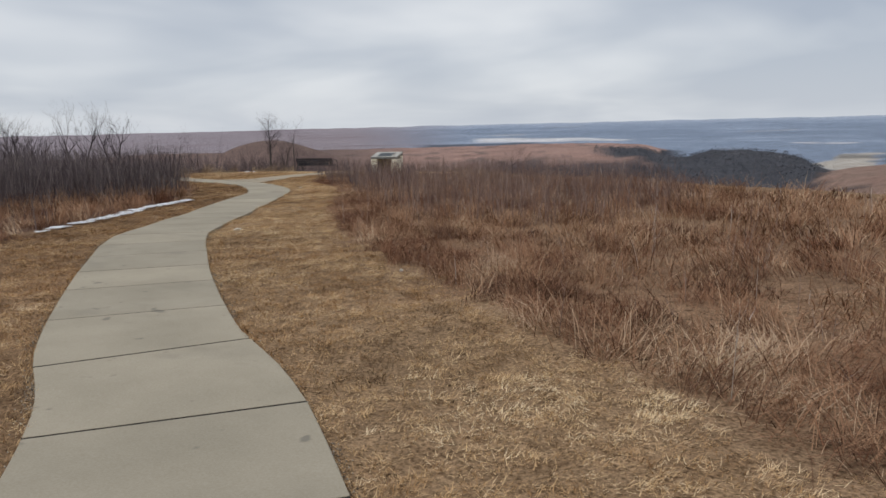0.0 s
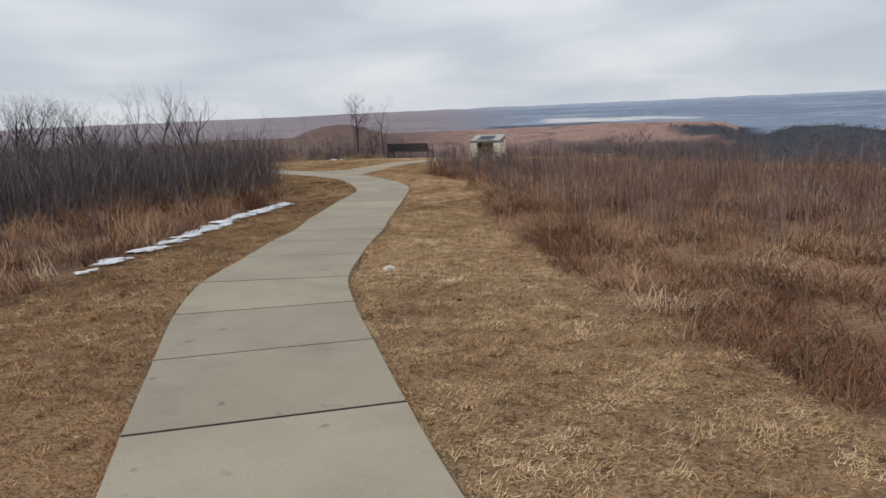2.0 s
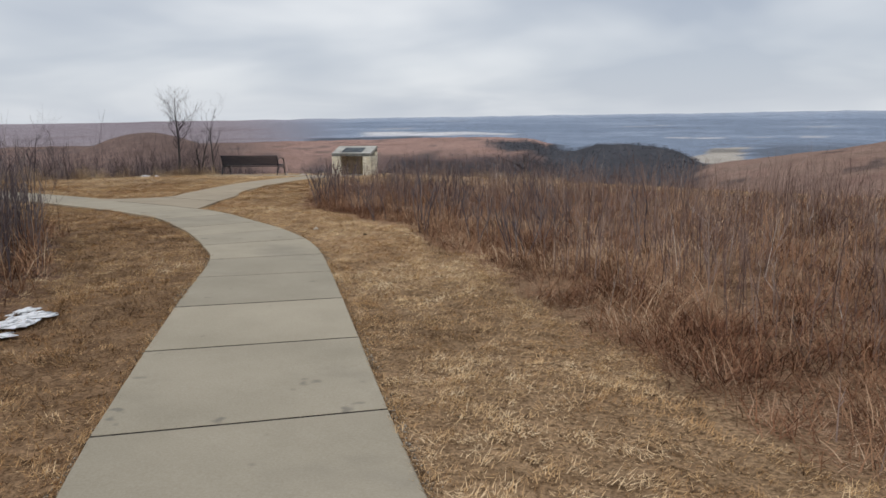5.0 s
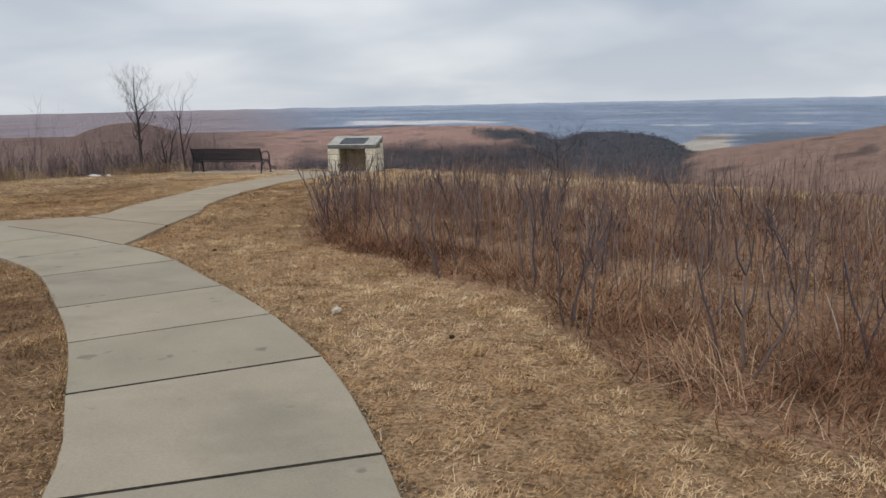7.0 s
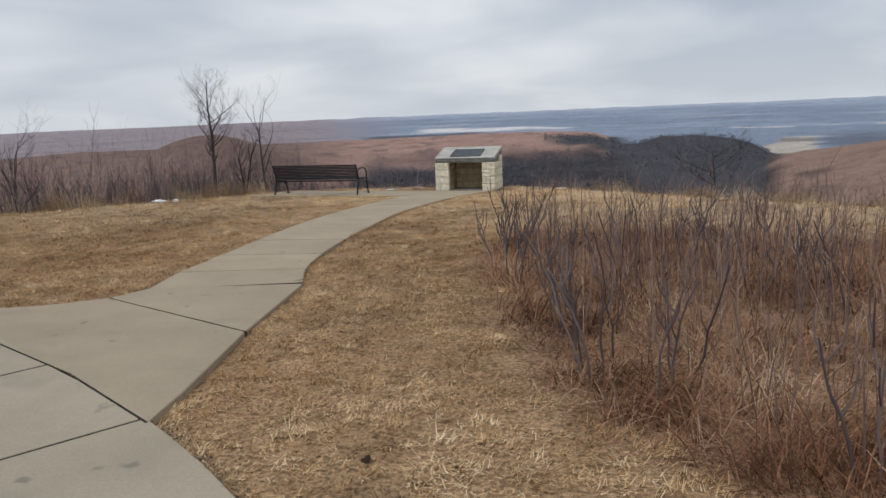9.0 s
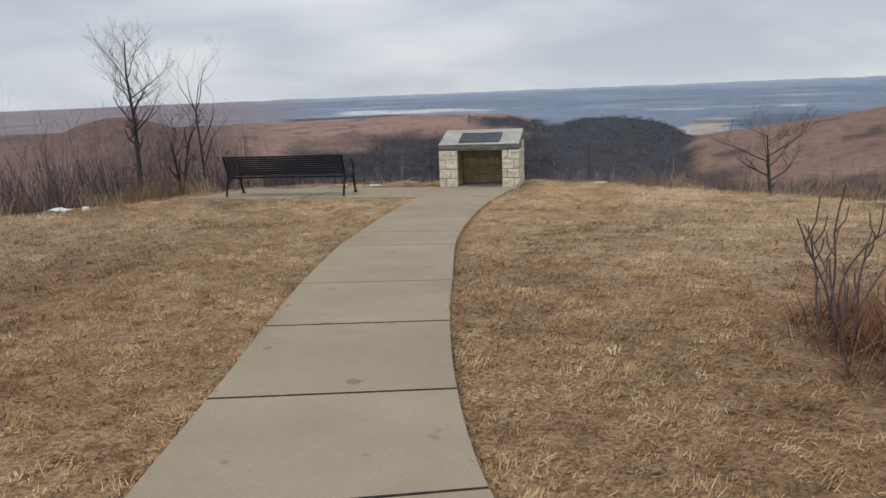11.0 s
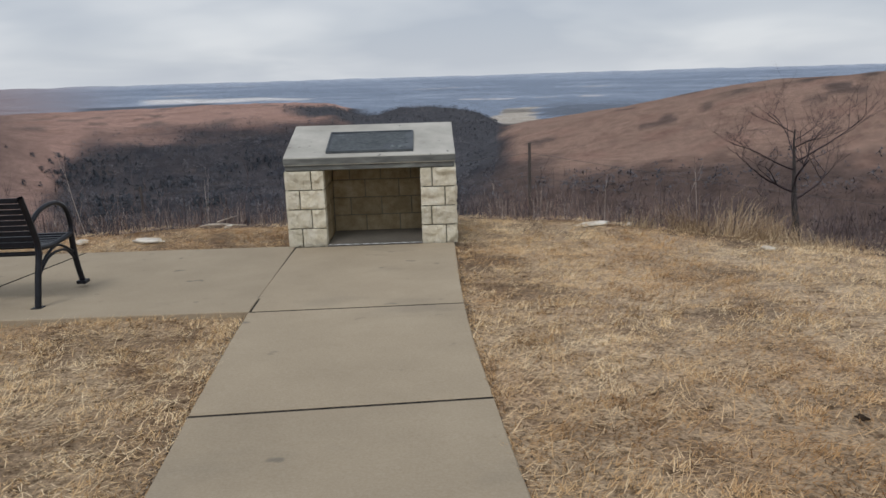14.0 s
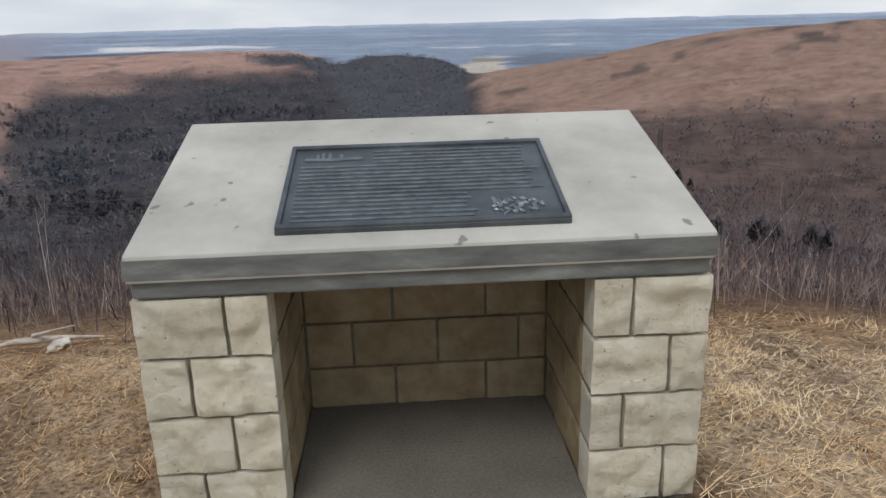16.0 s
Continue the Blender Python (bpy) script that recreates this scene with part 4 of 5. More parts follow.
shrubs = [shrub(200 + k, (0.74, 0.86, 0.66, 0.92)[k], (4, 3, 4, 3)[k]) for k in range(4)]
spots = []
r = random.Random(3)
edge_line = [(3.75, -10.6), (3.8, -11.2), (4.05, -11.9), (4.0, -10.3), (4.4, -12.6), (4.6, -13.4), (4.9, -14.2), (5.2, -14.9), (5.6, -15.4), (6.3, -16.0), (7.0, -16.6), (7.7, -17.2), (8.3, -18.0), (8.9, -18.9), (9.6, -20.0)]
for k in range(46):
    i = r.randint(0, len(edge_line) - 1) if k >= len(edge_line) else k
    x, y = edge_line[i]
    off = 0.15 if k < len(edge_line) else r.uniform(0.2, 3.2)
    spots.append((x + off * 0.82 + r.uniform(-0.15, 0.15), y + off * 0.35 + r.uniform(-0.3, 0.3)))
for k, (x, y) in enumerate(spots):
    s = shrubs[k % 4]
    m = pose(x, y, hgt(x, y), 0, 0, r.uniform(0, 360))
    if k < 4:
        s.matrix_world = m
    else:
        copy_thing(s, m)

# ---- fence below the rim ----
fence = empty("wire_fence", pose(0, 0, 0), "old wire fence on dark wooden posts", "fence")
FX = [(-9.5, 7.4), (-4.6, 6.0), (2.1, 3.9), (8.4, 2.4), (13.5, 0.2)]
for x, y in FX:
    bm = bmesh.new()
    bmesh.ops.create_cone(bm, cap_ends=True, segments=9, radius1=0.026, radius2=0.022, depth=1.5, matrix=pose(x, y, hgt(x, y) + 0.55, random.uniform(-3, 3), random.uniform(-3, 3), 0))
    part("post", bm, "weathered_wood", fence)
for zz in (0.45, 0.8, 1.15):
    for (xa, ya), (xb, yb) in zip(FX, FX[1:]):
        p = Pile()
        a, b = np.array([xa, ya - 0.06, hgt(xa, ya) + zz]), np.array([xb, yb - 0.06, hgt(xb, yb) + zz])
        p.tube([a + (b - a) * t - np.array([0, 0, 0.05 * math.sin(math.pi * t)]) for t in np.linspace(0, 1, 7)], np.full(7, 0.0025), 0.5, 4)
        ob = new("wire", p.mesh("wire", "galvanised_wire"))
        ob.parent = fence


# ---- snow and rocks ----
def lump(name, x, y, sx, sy, sz, seed, material, label, category, group="", turn=0.0):
    bm = bmesh.new()
    bmesh.ops.create_icosphere(bm, subdivisions=3, radius=1.0)
    off = Vector((seed * 3.7, seed * 1.3, 0))
    for v in bm.verts:
        amp = 1.0 if name == "rock" else 1.7
        k = max(0.15, 1 + amp * (0.6 * noise.noise(off + v.co * 1.4) + 0.35 * noise.noise(off + v.co * 3.3)))
        v.co = Vector((v.co.x * sx * k, v.co.y * sy * k, v.co.z * sz * (0.8 + 0.3 * k)))
        if v.co.z < -0.3 * sz:
            v.co.z = -0.3 * sz
    ob = part(name, bm, material, None, "", True)
    ob.matrix_world = pose(x, y, hgt(x, y) + (0.0 if name == "rock" else 0.006), 0, 0, turn)
    return tagged(ob, label, category, group)


SNOW_LINE = [(10.65, -31.5), (9.35, -30.3), (9.15, -29.05), (8.85, -28.4), (8.6, -27.75), (8.3, -27.2), (8.1, -26.7), (7.85, -26.2), (7.65, -25.75), (7.45, -25.25),
             (7.3, -24.8), (7.15, -24.35), (7.0, -23.9), (6.85, -23.5), (6.7, -23.15)]
r = random.Random(9)
for k, (x, y) in enumerate(SNOW_LINE):
    for q in range(2 if k < 3 else 8):
        s = r.uniform(0.025, 0.115) if k > 2 else r.uniform(0.04, 0.08)
        lump("snow_patch", x + r.uniform(-0.12, 0.12), y + r.uniform(-0.2, 0.2), s * 0.75, s * 1.2, r.uniform(0.006, 0.013), 10 + k * 8 + q, "old_snow", "melting strip of old white snow beside tall grass", "snow", "snow along the grass edge", r.uniform(-70, 20))
for x, y, s in ((-6.05, -4.75, 0.14), (-5.75, -4.5, 0.05)):
    lump("snow_patch", x, y, s, s * 0.6, 0.05, 7 + s * 90, "old_snow", "small leftover patch of snow on the lawn rim", "snow", "snow on the rim")
for k, (x, y, s, h) in enumerate(((12.11, -27.71, 0.14, 0.06), (6.74, -18.15, 0.075, 0.045), (16.41, -30.24, 0.05, 0.03), (2.38, 0.92, 0.30, 0.03), (3.54, -0.86, 0.10, 0.05), (-2.5, 0.75, 0.30, 0.045),
                                  (3.0, 1.7, 0.11, 0.05), (-1.9, 1.7, 0.12, 0.05), (-3.2, 0.7, 0.18, 0.05))):
    lump("rock", x, y, s * 0.62, s * 0.36, h * 0.45, 90 + k, "pale_limestone_rock", "pale flat limestone rock lying in dry grass", "rock", turn=(118 if k == 0 else r.uniform(0, 180)))


for k, (x, y) in enumerate(((13.40, -28.66), (7.65, -18.64), (4.61, -16.1), (2.21, -4.47))):
    lump("dirt_clod", x, y, 0.02, 0.014, 0.012, 130 + k, "dark_soil", "small dark clod of soil on mown grass", "soil", turn=k * 40.0)

# pale dead limb lying at the rim
limb = Pile()
limb.tube([(-2.22, 1.60, hgt(-2.22, 1.6) + 0.02), (-2.12, 1.69, hgt(-2.12, 1.69) + 0.03), (-2.0, 1.70, hgt(-2.0, 1.7) + 0.035), (-1.88, 1.78, hgt(-1.88, 1.78) + 0.02), (-1.7, 1.8, hgt(-1.7, 1.8) + 0.01)], [0.008, 0.017, 0.021, 0.014, 0.006], 0.5, 8)
limb.tube([(-2.02, 1.70, hgt(-2.02, 1.7) + 0.06), (-1.9, 1.62, hgt(-1.9, 1.62) + 0.10), (-1.74, 1.58, hgt(-1.74, 1.58) + 0.14)], [0.012, 0.008, 0.003], 0.5, 6)
tagged(new("fallen_branch", limb.mesh("fallen_branch", "bleached_wood")), "bleached dead branch lying on dry grass at the rim", "branch")


# ---- grasses and brush ----
def near_walk(x, y):
    return np.minimum(line_dist(x, y, WALK), line_dist(x, y, SPUR))


PAD = [(-5.15, -2.6), (-0.62, -2.6), (-0.62, 0.06), (-5.15, 0.06)]
JUNCTION = [(3.5, -16.06), (3.4, -15.7), (3.03, -14.59), (2.75, -13.6), (2.62, -13.13), (1.36, -13.57), (1.3, -13.95), (0.95, -14.3), (0.35, -14.6), (-0.5, -14.72), (1.05, -15.02), (2.57, -15.6)]


def width_at(line, x, y):
    """True where a place lies on the walk."""
    c = spline(line)[::4]
    on = np.zeros(x.shape, bool)
    for a, b in zip(c, c[1:]):
        dx, dy = b[0] - a[0], b[1] - a[1]
        t = np.clip(((x - a[0]) * dx + (y - a[1]) * dy) / (dx * dx + dy * dy), 0, 1)
        on |= np.hypot(x - a[0] - t * dx, y - a[1] - t * dy) < (a[2] + b[2]) / 4 - 0.015
    return on


def paved(x, y):
    return width_at(WALK, x, y) | width_at(SPUR, x, y) | inside(x, y, PAD) | inside(x, y, JUNCTION) | ((abs(x) < 0.84) & (y > -0.1) & (y < 0.86))


def stuff(name, pile, material, label, category):
    return tagged(new(name, pile.mesh(name, material)), label, category, kind="stuff")


LAWN = [(26, -44), (30, -38), (21, -33.5), (14, -25), (9.5, -19), (5.5, -14.5), (5, -9), (16, -12), (9, -6), (6.4, -3.4), (4.6, -1.8), (3.7, -0.6), (2.8, 0.6), (1.2, 1.5),
        (-2.6, 1.4), (-5.6, 0.8), (-6, -3.6), (-7.2, -6.5), (-9.5, -11), (-12, -15.5), (3, -19), (8, -28), (12, -34), (17, -42)]


def ragged(x, y, poly):
    """Inside a polygon whose edge wanders by some decimetres."""
    return inside(x + 0.3 * waves(x, y, 1.5, 81) + 0.12 * waves(x, y, 0.5, 83), y + 0.3 * waves(x, y, 1.5, 82), poly)


def build_lawn():
    p = Pile()
    for reach, lower, tufts, per, h0, w0, segs in ((2.7, 0.0, 280, 14, 0.040, 0.0044, 1), (2.7, 0.0, 80, 7, 0.046, 0.0036, 2), (5.5, 2.7, 130, 11, 0.048, 0.0066, 1), (15, 5.5, 55, 9, 0.06, 0.0115, 1)):
        cx, cy = scatter(LAWN, tufts)
        d = near_walk(cx, cy)
        keep = (d < reach) & (d >= lower) & ~ragged(cx, cy, TALL_EAST) & ~ragged(cx, cy, TALL_WEST)
        cx, cy = cx[keep], cy[keep]
        worn = smooth(-10, -4, cy)
        thin = 0.7 * smooth(0.15, 0.7, waves(cx, cy, 2.0, 11)) * worn + 0.35 * smooth(0.1, 0.8, waves(cx, cy, 0.7, 32)) * (0.4 + 0.6 * worn)
        gap = waves(cx, cy, 0.30, 45) + 0.8 * waves(cx, cy, 0.15, 46)          # hollows between the clumps
        thin = np.maximum(0.8 * thin + 0.5 * smooth(0.2, 0.8, waves(cx, cy, 0.9, 36)) * worn, 0.5 * smooth(-0.2, -0.9, gap))
        keep = RNG.uniform(0, 1, len(cx)) > thin
        cx, cy, gap = cx[keep], cy[keep], gap[keep]
        n = len(cx)
        size = RNG.uniform(0.6, 1.3, n) * (1 + 0.25 * waves(cx, cy, 0.8, 33)) * (1.05 + 0.3 * np.clip(gap, -1, 1))
        west = west_side(cx, cy)
        # tone falls with gap: shade between clumps is painted into the blades
        hue = RNG.normal(0.45, 0.2, n) + 0.22 * np.clip(gap, -1, 1) + 0.06 * (1 - smooth(-18, -12, cy)) - 0.2 * west - 0.1 * smooth(1.5, 3.2, cx) * smooth(-15, -12.5, cy) * (1 - smooth(-9.5, -7.5, cy)) + 0.08 * smooth(-31, -27, cy) * (1 - smooth(-22, -17, cy)) * ~west + 0.26 * waves(cx, cy, 1.3, 34) + 0.22 * waves(cx, cy, 4, 35) + 0.12 * smooth(-8, -3.5, cy) + 0.22 * smooth(-5, -2.5, cy) * smooth(0.5, 2, cx)
        way = 2.2 + 1.3 * waves(cx, cy, 1.1, 36) + RNG.normal(0, 1.0, n)
        cx, cy, size, hue, way = (np.repeat(v, per) for v in (cx, cy, size, hue, way))
        m = len(cx)
        x, y = cx + RNG.normal(0, 0.022 * (1 + reach / 6), m), cy + RNG.normal(0, 0.022 * (1 + reach / 6), m)
        ok = ~paved(x, y)
        x, y, size, hue, way = (v[ok] for v in (x, y, size, hue, way))
        m = len(x)
        h = h0 * size * RNG.uniform(0.6, 1.25, m)
        base = on_ground(x, y, 0.014)
        base[:, 2] += 0.007 * waves(x, y, 0.30, 45)
        p.blades(base, h, w0 * RNG.uniform(0.7, 1.3, m), way + RNG.normal(0, 0.8, m), RNG.uniform(0.3, 1.4, m), RNG.uniform(0.0, 0.7, m), np.clip(hue + RNG.normal(0, 0.13, m), 0, 1), segs)
    # loose straw lying flat where the turf is worn thin
    for dens, size, w0, lie in ((850, 0.08, 0.0034, (1.1, 1.6)), (50, 0.17, 0.0042, (1.2, 1.5))):
        cx, cy = scatter([(-6.5, -6.5), (6, -6.5), (5.5, -2.6), (3.6, 0.2), (2.6, 1.3), (1.2, 1.9), (-2.6, 1.8), (-5.8, 1.0)], dens)
        ok = (RNG.uniform(0, 1, len(cx)) > 0.7 * smooth(-0.1, 0.7, waves(cx, cy, 0.55, 39)) + 0.45 * smooth(0.15, 0.7, waves(cx, cy, 2.0, 11))) & ~paved(cx, cy)
        cx, cy = cx[ok], cy[ok]
        m = len(cx)
        way = 1.4 + 2.2 * waves(cx, cy, 0.8, 40) + RNG.normal(0, 0.7, m)
        base = on_ground(cx, cy, 0.004)
        base[:, 2] += RNG.uniform(0, 0.016, m) + 0.008 * waves(cx, cy, 0.35, 38)
        tip = 0.6 * size
        ok = ~paved(cx + tip * np.sin(way), cy + tip * np.cos(way))
        hue = np.clip(RNG.normal(0.80, 0.26, m) + 0.3 * waves(cx, cy, 0.5, 42), 0, 1)
        p.blades(base[ok], (size * RNG.uniform(0.5, 1.4, m))[ok], (w0 * RNG.uniform(0.7, 1.3, m))[ok], way[ok], RNG.uniform(*lie, m)[ok], RNG.uniform(-0.7, 0.5, m)[ok], hue[ok], 2)
    # ragged fringe hanging over the edges of the walk
    for line in (WALK, SPUR, [(-5.1, -1.26, 2.66), (-3.0, -1.26, 2.66), (-0.8, -1.26, 2.66)]):
        c = spline(line)
        t = np.gradient(c[:, :2], axis=0)
        t /= np.linalg.norm(t, axis=1, keepdims=True)
        s = np.concatenate([[0], np.cumsum(np.linalg.norm(np.diff(c[:, :2], axis=0), axis=1))])
        for sign in (-1, 1):
            m = int(s[-1] * 240)
            u = RNG.uniform(0, s[-1], m)
            u = u[RNG.uniform(0, 1, m) < 0.35 + 0.65 * smooth(-0.3, 0.6, np.sin(u * 2.1) + np.sin(u * 5.3 + 1))]
            m = len(u)
            x, y, w, tx, ty = (np.interp(u, s, v) for v in (c[:, 0], c[:, 1], c[:, 2], t[:, 0], t[:, 1]))
            off = w / 2 + np.abs(RNG.normal(0, 0.03, m)) + 0.004
            px, py = x - sign * ty * off, y + sign * tx * off
            ok = ~paved(px, py)
            px, py, tx, ty = px[ok], py[ok], tx[ok], ty[ok]
            m = len(px)
            toward = np.arctan2(sign * ty, -sign * tx) + RNG.normal(0, 0.9, m)
            p.blades(on_ground(px, py, 0.01), 0.05 * RNG.uniform(0.5, 1.3, m), np.full(m, 0.0045), toward, RNG.uniform(0.2, 1.2, m), RNG.uniform(0.0, 0.8, m), np.clip(RNG.normal(0.38, 0.25, m), 0, 1), 2)
    stuff("mown_grass", p, "mown_straw", "short dormant straw-coloured mown grass", "grass")


build_lawn()


def clumps(poly, clump_density, per, spread):
    """Places gathered in clumps."""
    cx, cy = scatter(poly, clump_density)
    x = np.repeat(cx, per) + RNG.normal(0, spread, len(cx) * per)
    y = np.repeat(cy, per) + RNG.normal(0, spread, len(cx) * per)
    size = np.repeat(RNG.uniform(0.4, 1.3, len(cx)), per)
    hue = np.repeat(RNG.normal(0, 0.28, len(cx)) + 0.2 * waves(cx, cy, 1.6, 44), per)
    lie = np.repeat(RNG.uniform(0, 6.28, len(cx)), per)
    return x, y, size, hue, lie


def tall_grass(p, poly, dens, per, h0, w0, near=None, spread=0.10, lean=(0.05, 0.5), curl=(0.3, 1.3), sub=None):
    x, y, s, hue, lie = clumps(poly, dens, per, spread)
    keep = np.ones(len(x), bool)
    if near is not None:
        d = near_walk(x, y)
        keep &= (d >= near[0]) & (d < near[1])
    if sub is not None:
        keep &= sub(x, y)
    keep &= past_rim(x, y) < 7
    if poly in (TALL_EAST, TALL_WEST):
        keep &= ragged(x, y, poly)
    x, y, s, hue, lie = (v[keep] for v in (x, y, s, hue, lie))
    ok = ~paved(x, y)
    x, y, s, hue, lie = (v[ok] for v in (x, y, s, hue, lie))
    n = len(x)
    az = lie + RNG.normal(0, 0.8, n)
    h = h0 * s * RNG.uniform(0.55, 1.2, n) * (1 + 0.25 * waves(x, y, 2.4, 43))
    tone = np.clip(RNG.normal(0.45, 0.2, n) + hue + 0.2 * waves(x, y, 3.5, 41), 0, 1)
    p.blades(on_ground(x, y, 0.03), h, w0 * RNG.uniform(0.7, 1.3, n), az, RNG.uniform(*lean, n), RNG.uniform(*curl, n), tone, 3)


p = Pile()
tall_grass(p, TALL_EAST, 10, 82, 0.45, 0.0056, (0, 4.6), spread=0.12, lean=(0.1, 1.1), curl=(0.8, 2.8))
tall_grass(p, TALL_EAST, 6, 58, 0.45, 0.0080, (4.6, 7.5), spread=0.14, lean=(0.1, 0.9), curl=(0.6, 2.4))
tall_grass(p, TALL_EAST, 4, 46, 0.46, 0.011, (7.5, 13), spread=0.17, lean=(0.1, 0.8), curl=(0.4, 1.6))
tall_grass(p, TALL_EAST, 2.4, 24, 0.42, 0.020, (13, 40), lean=(0.1, 0.8), curl=(0.4, 1.5))
tall_grass(p, TALL_EAST, 42, 26, 0.22, 0.0055, (0, 5), spread=0.09, lean=(0.3, 1.2), curl=(0.2, 1.2), sub=lambda x, y: line_dist(x, y, TALL_EAST[:24]) < 1.1)
stuff("bluestem_grass", p, "russet_bluestem", "tall russet bluestem grass, matted and bent over", "tall grass")

p = Pile()
tall_grass(p, TALL_WEST, 11, 36, 0.44, 0.0072, (0, 6), lean=(0.1, 0.8), curl=(0.4, 1.6))
tall_grass(p, TALL_WEST, 3, 18, 0.5, 0.014, (6, 16), sub=lambda x, y: ~inside(x, y, THICKET))
stuff("bluestem_grass", p, "russet_bluestem", "brown bunch grass at the foot of a thicket", "tall grass")


def stems(p, poly, dens, h0, w0, twigs=4, sub=None, tone0=0.4, lean=0.16, jitter=0.25):
    """Upright stalks, each with a few side twigs."""
    x, y = scatter(poly, dens)
    if sub is not None:
        k = sub(x, y)
        x, y = x[k], y[k]
    n = len(x)
    h = h0 * RNG.uniform(0.6, 1.15, n) * (1 + jitter * waves(x, y, 2.6, 51))
    az, ln, cv = RNG.uniform(0, 6.28, n), np.abs(RNG.normal(0, lean, n)), RNG.uniform(-0.15, 0.3, n)
    tone = np.clip(RNG.normal(tone0, 0.22, n), 0, 1)
    base = on_ground(x, y, 0.03)
    w = w0 * RNG.uniform(0.6, 1.4, n)
    p.blades(base, h, w, az, ln, cv, tone, 3, 0.4)
    for k in range(twigs):
        t = RNG.uniform(0.35, 0.95, n)
        ang = ln + cv * t * 0.5
        q = base + np.stack([np.sin(az) * np.sin(ang) * h * t, np.cos(az) * np.sin(ang) * h * t, np.cos(ang) * h * t], 1)
        p.blades(q, h * RNG.uniform(0.12, 0.34, n), w * 0.55, RNG.uniform(0, 6.28, n), RNG.uniform(0.3, 1.0, n), RNG.uniform(-0.7, 0.0, n), np.clip(tone + RNG.normal(0, 0.1, n), 0, 1), 2, 0.3)


p = Pile()
stems(p, STALKS, 46, 0.70, 0.0075, 5, tone0=0.42, lean=0.2, jitter=0.4)
stems(p, TALL_EAST, 2.5, 0.55, 0.006, 4, tone0=0.7, lean=0.3)
WEEDS = [(1.3, 2.0), (2.6, 1.6), (3.3, 1.0), (4.4, 1.4), (3.8, 3.4), (1.2, 3.4)]
WEEDS_WEST = [(-1.3, 2.4), (-1.4, 3.6), (-4.8, 3.2), (-5.2, 1.9), (-3, 2.0)]
for poly in (WEEDS, WEEDS_WEST):
    stems(p, poly, 150, 0.34, 0.0036, 6, tone0=0.68, lean=0.4)
    stems(p, poly, 1.6, 0.85, 0.007, 4, tone0=1.0, lean=0.5)
stuff("dry_forb_stalks", p, "forb_stalks", "dense grey-brown dry flower stalks above the grass", "dry stalks")

p = Pile()
stems(p, THICKET, 80, 1.14, 0.0115, 7, tone0=0.6, lean=0.34, jitter=0.35)
stems(p, TALL_WEST, 3, 0.9, 0.010, 4, tone0=0.5)
stuff("thicket", p, "dark_twigs", "dense dark purple-brown leafless thicket", "thicket")

# brush on the slope below the rim
SLOPE = [(-30, -22), (-13, -15), (-9.2, -10.6), (-7.3, -8), (-6.8, -6), (-6.0, -4.2), (-5.6, -2.2), (-5.5, 0.5), (-4.2, 1.0), (-2.6, 1.4), (0.9, 1.6), (2.1, 1.3), (2.8, 0.8), (3.4, 0.2), (3.9, -0.8),
         (4.7, -1.8), (6.6, -3.6), (10.3, -6.8), (20, -14), (40, -6), (40, 34), (0, 40), (-40, 30), (-46, -10)]
p = Pile()
stems(p, SLOPE, 34, 0.58, 0.0068, 5, sub=lambda x, y: (past_rim(x, y) < 7) & (x > -10) & (x < 11) & (past_rim(x, y) > 0.5 * (1 + waves(x, y, 2, 61)) + 0.35 * (np.abs(x) < 4)), tone0=0.5, lean=0.6, jitter=0.55)
stems(p, SLOPE, 5, 1.2, 0.018, 6, sub=lambda x, y: (past_rim(x, y) >= 7) & (past_rim(x, y) < 34) & (y > -14), tone0=0.4, lean=0.6, jitter=0.55)
stems(p, SLOPE, 40, 1.0, 0.011, 7, sub=lambda x, y: (x < -6.0) & (y > -12) & (y < 5) & (past_rim(x, y) < 6) & (past_rim(x, y) > 0.6 * (1 + waves(x, y, 2, 62))), tone0=0.42, lean=0.45, jitter=0.5)
stems(p, SLOPE, 11, 1.75, 0.010, 9, sub=lambda x, y: (x < -6.4) & (y > -12) & (y < 6) & (past_rim(x, y) < 9) & (past_rim(x, y) > 1.2), tone0=0.35, lean=0.4, jitter=0.6)
stuff("brush", p, "dark_twigs", "tangled leafless brush on the slope below the rim", "brush")

p = Pile()
RIMTUFT = [(-9.2, -11), (-7.2, -8.2), (-6.7, -6), (-5.9, -4.3), (-5.5, -2.4), (-5.4, -0.6), (-6.4, -0.4), (-7.6, -4), (-9.4, -8.4), (-11, -12)]
tall_grass(p, RIMTUFT, 6, 60, 0.48, 0.0055, spread=0.13, lean=(0.0, 0.35), curl=(0.1, 0.9))
RIGHTTUFT = [(2.9, 1.1), (3.2, 0.3), (3.7, -0.6), (4.5, -1.6), (6.4, -3.4), (9, -5.5), (9, -4), (6.5, -1.4), (5, 0.6), (4, 1.4)]
tall_grass(p, RIGHTTUFT, 4.5, 130, 0.36, 0.0042, spread=0.14, lean=(0.05, 0.8), curl=(0.2, 1.4))
COMPACT = [(3.0, 0.8), (3.55, 0.65), (3.8, 1.2), (3.2, 1.35)]
tall_grass(p, COMPACT, 12, 190, 0.44, 0.0034, spread=0.1, lean=(0.0, 0.7), curl=(0.2, 1.2))
LOW = [(-5.5, 0.3), (-4, 0.8), (-2.6, 1.1), (1, 1.3), (2, 1.0), (3, 0.3), (3.4, 0.9), (2, 2.2), (-2.6, 2.3), (-5.6, 1.6)]
tall_grass(p, LOW, 1.5, 26, 0.13, 0.0034, spread=0.14, lean=(0.2, 1.1))
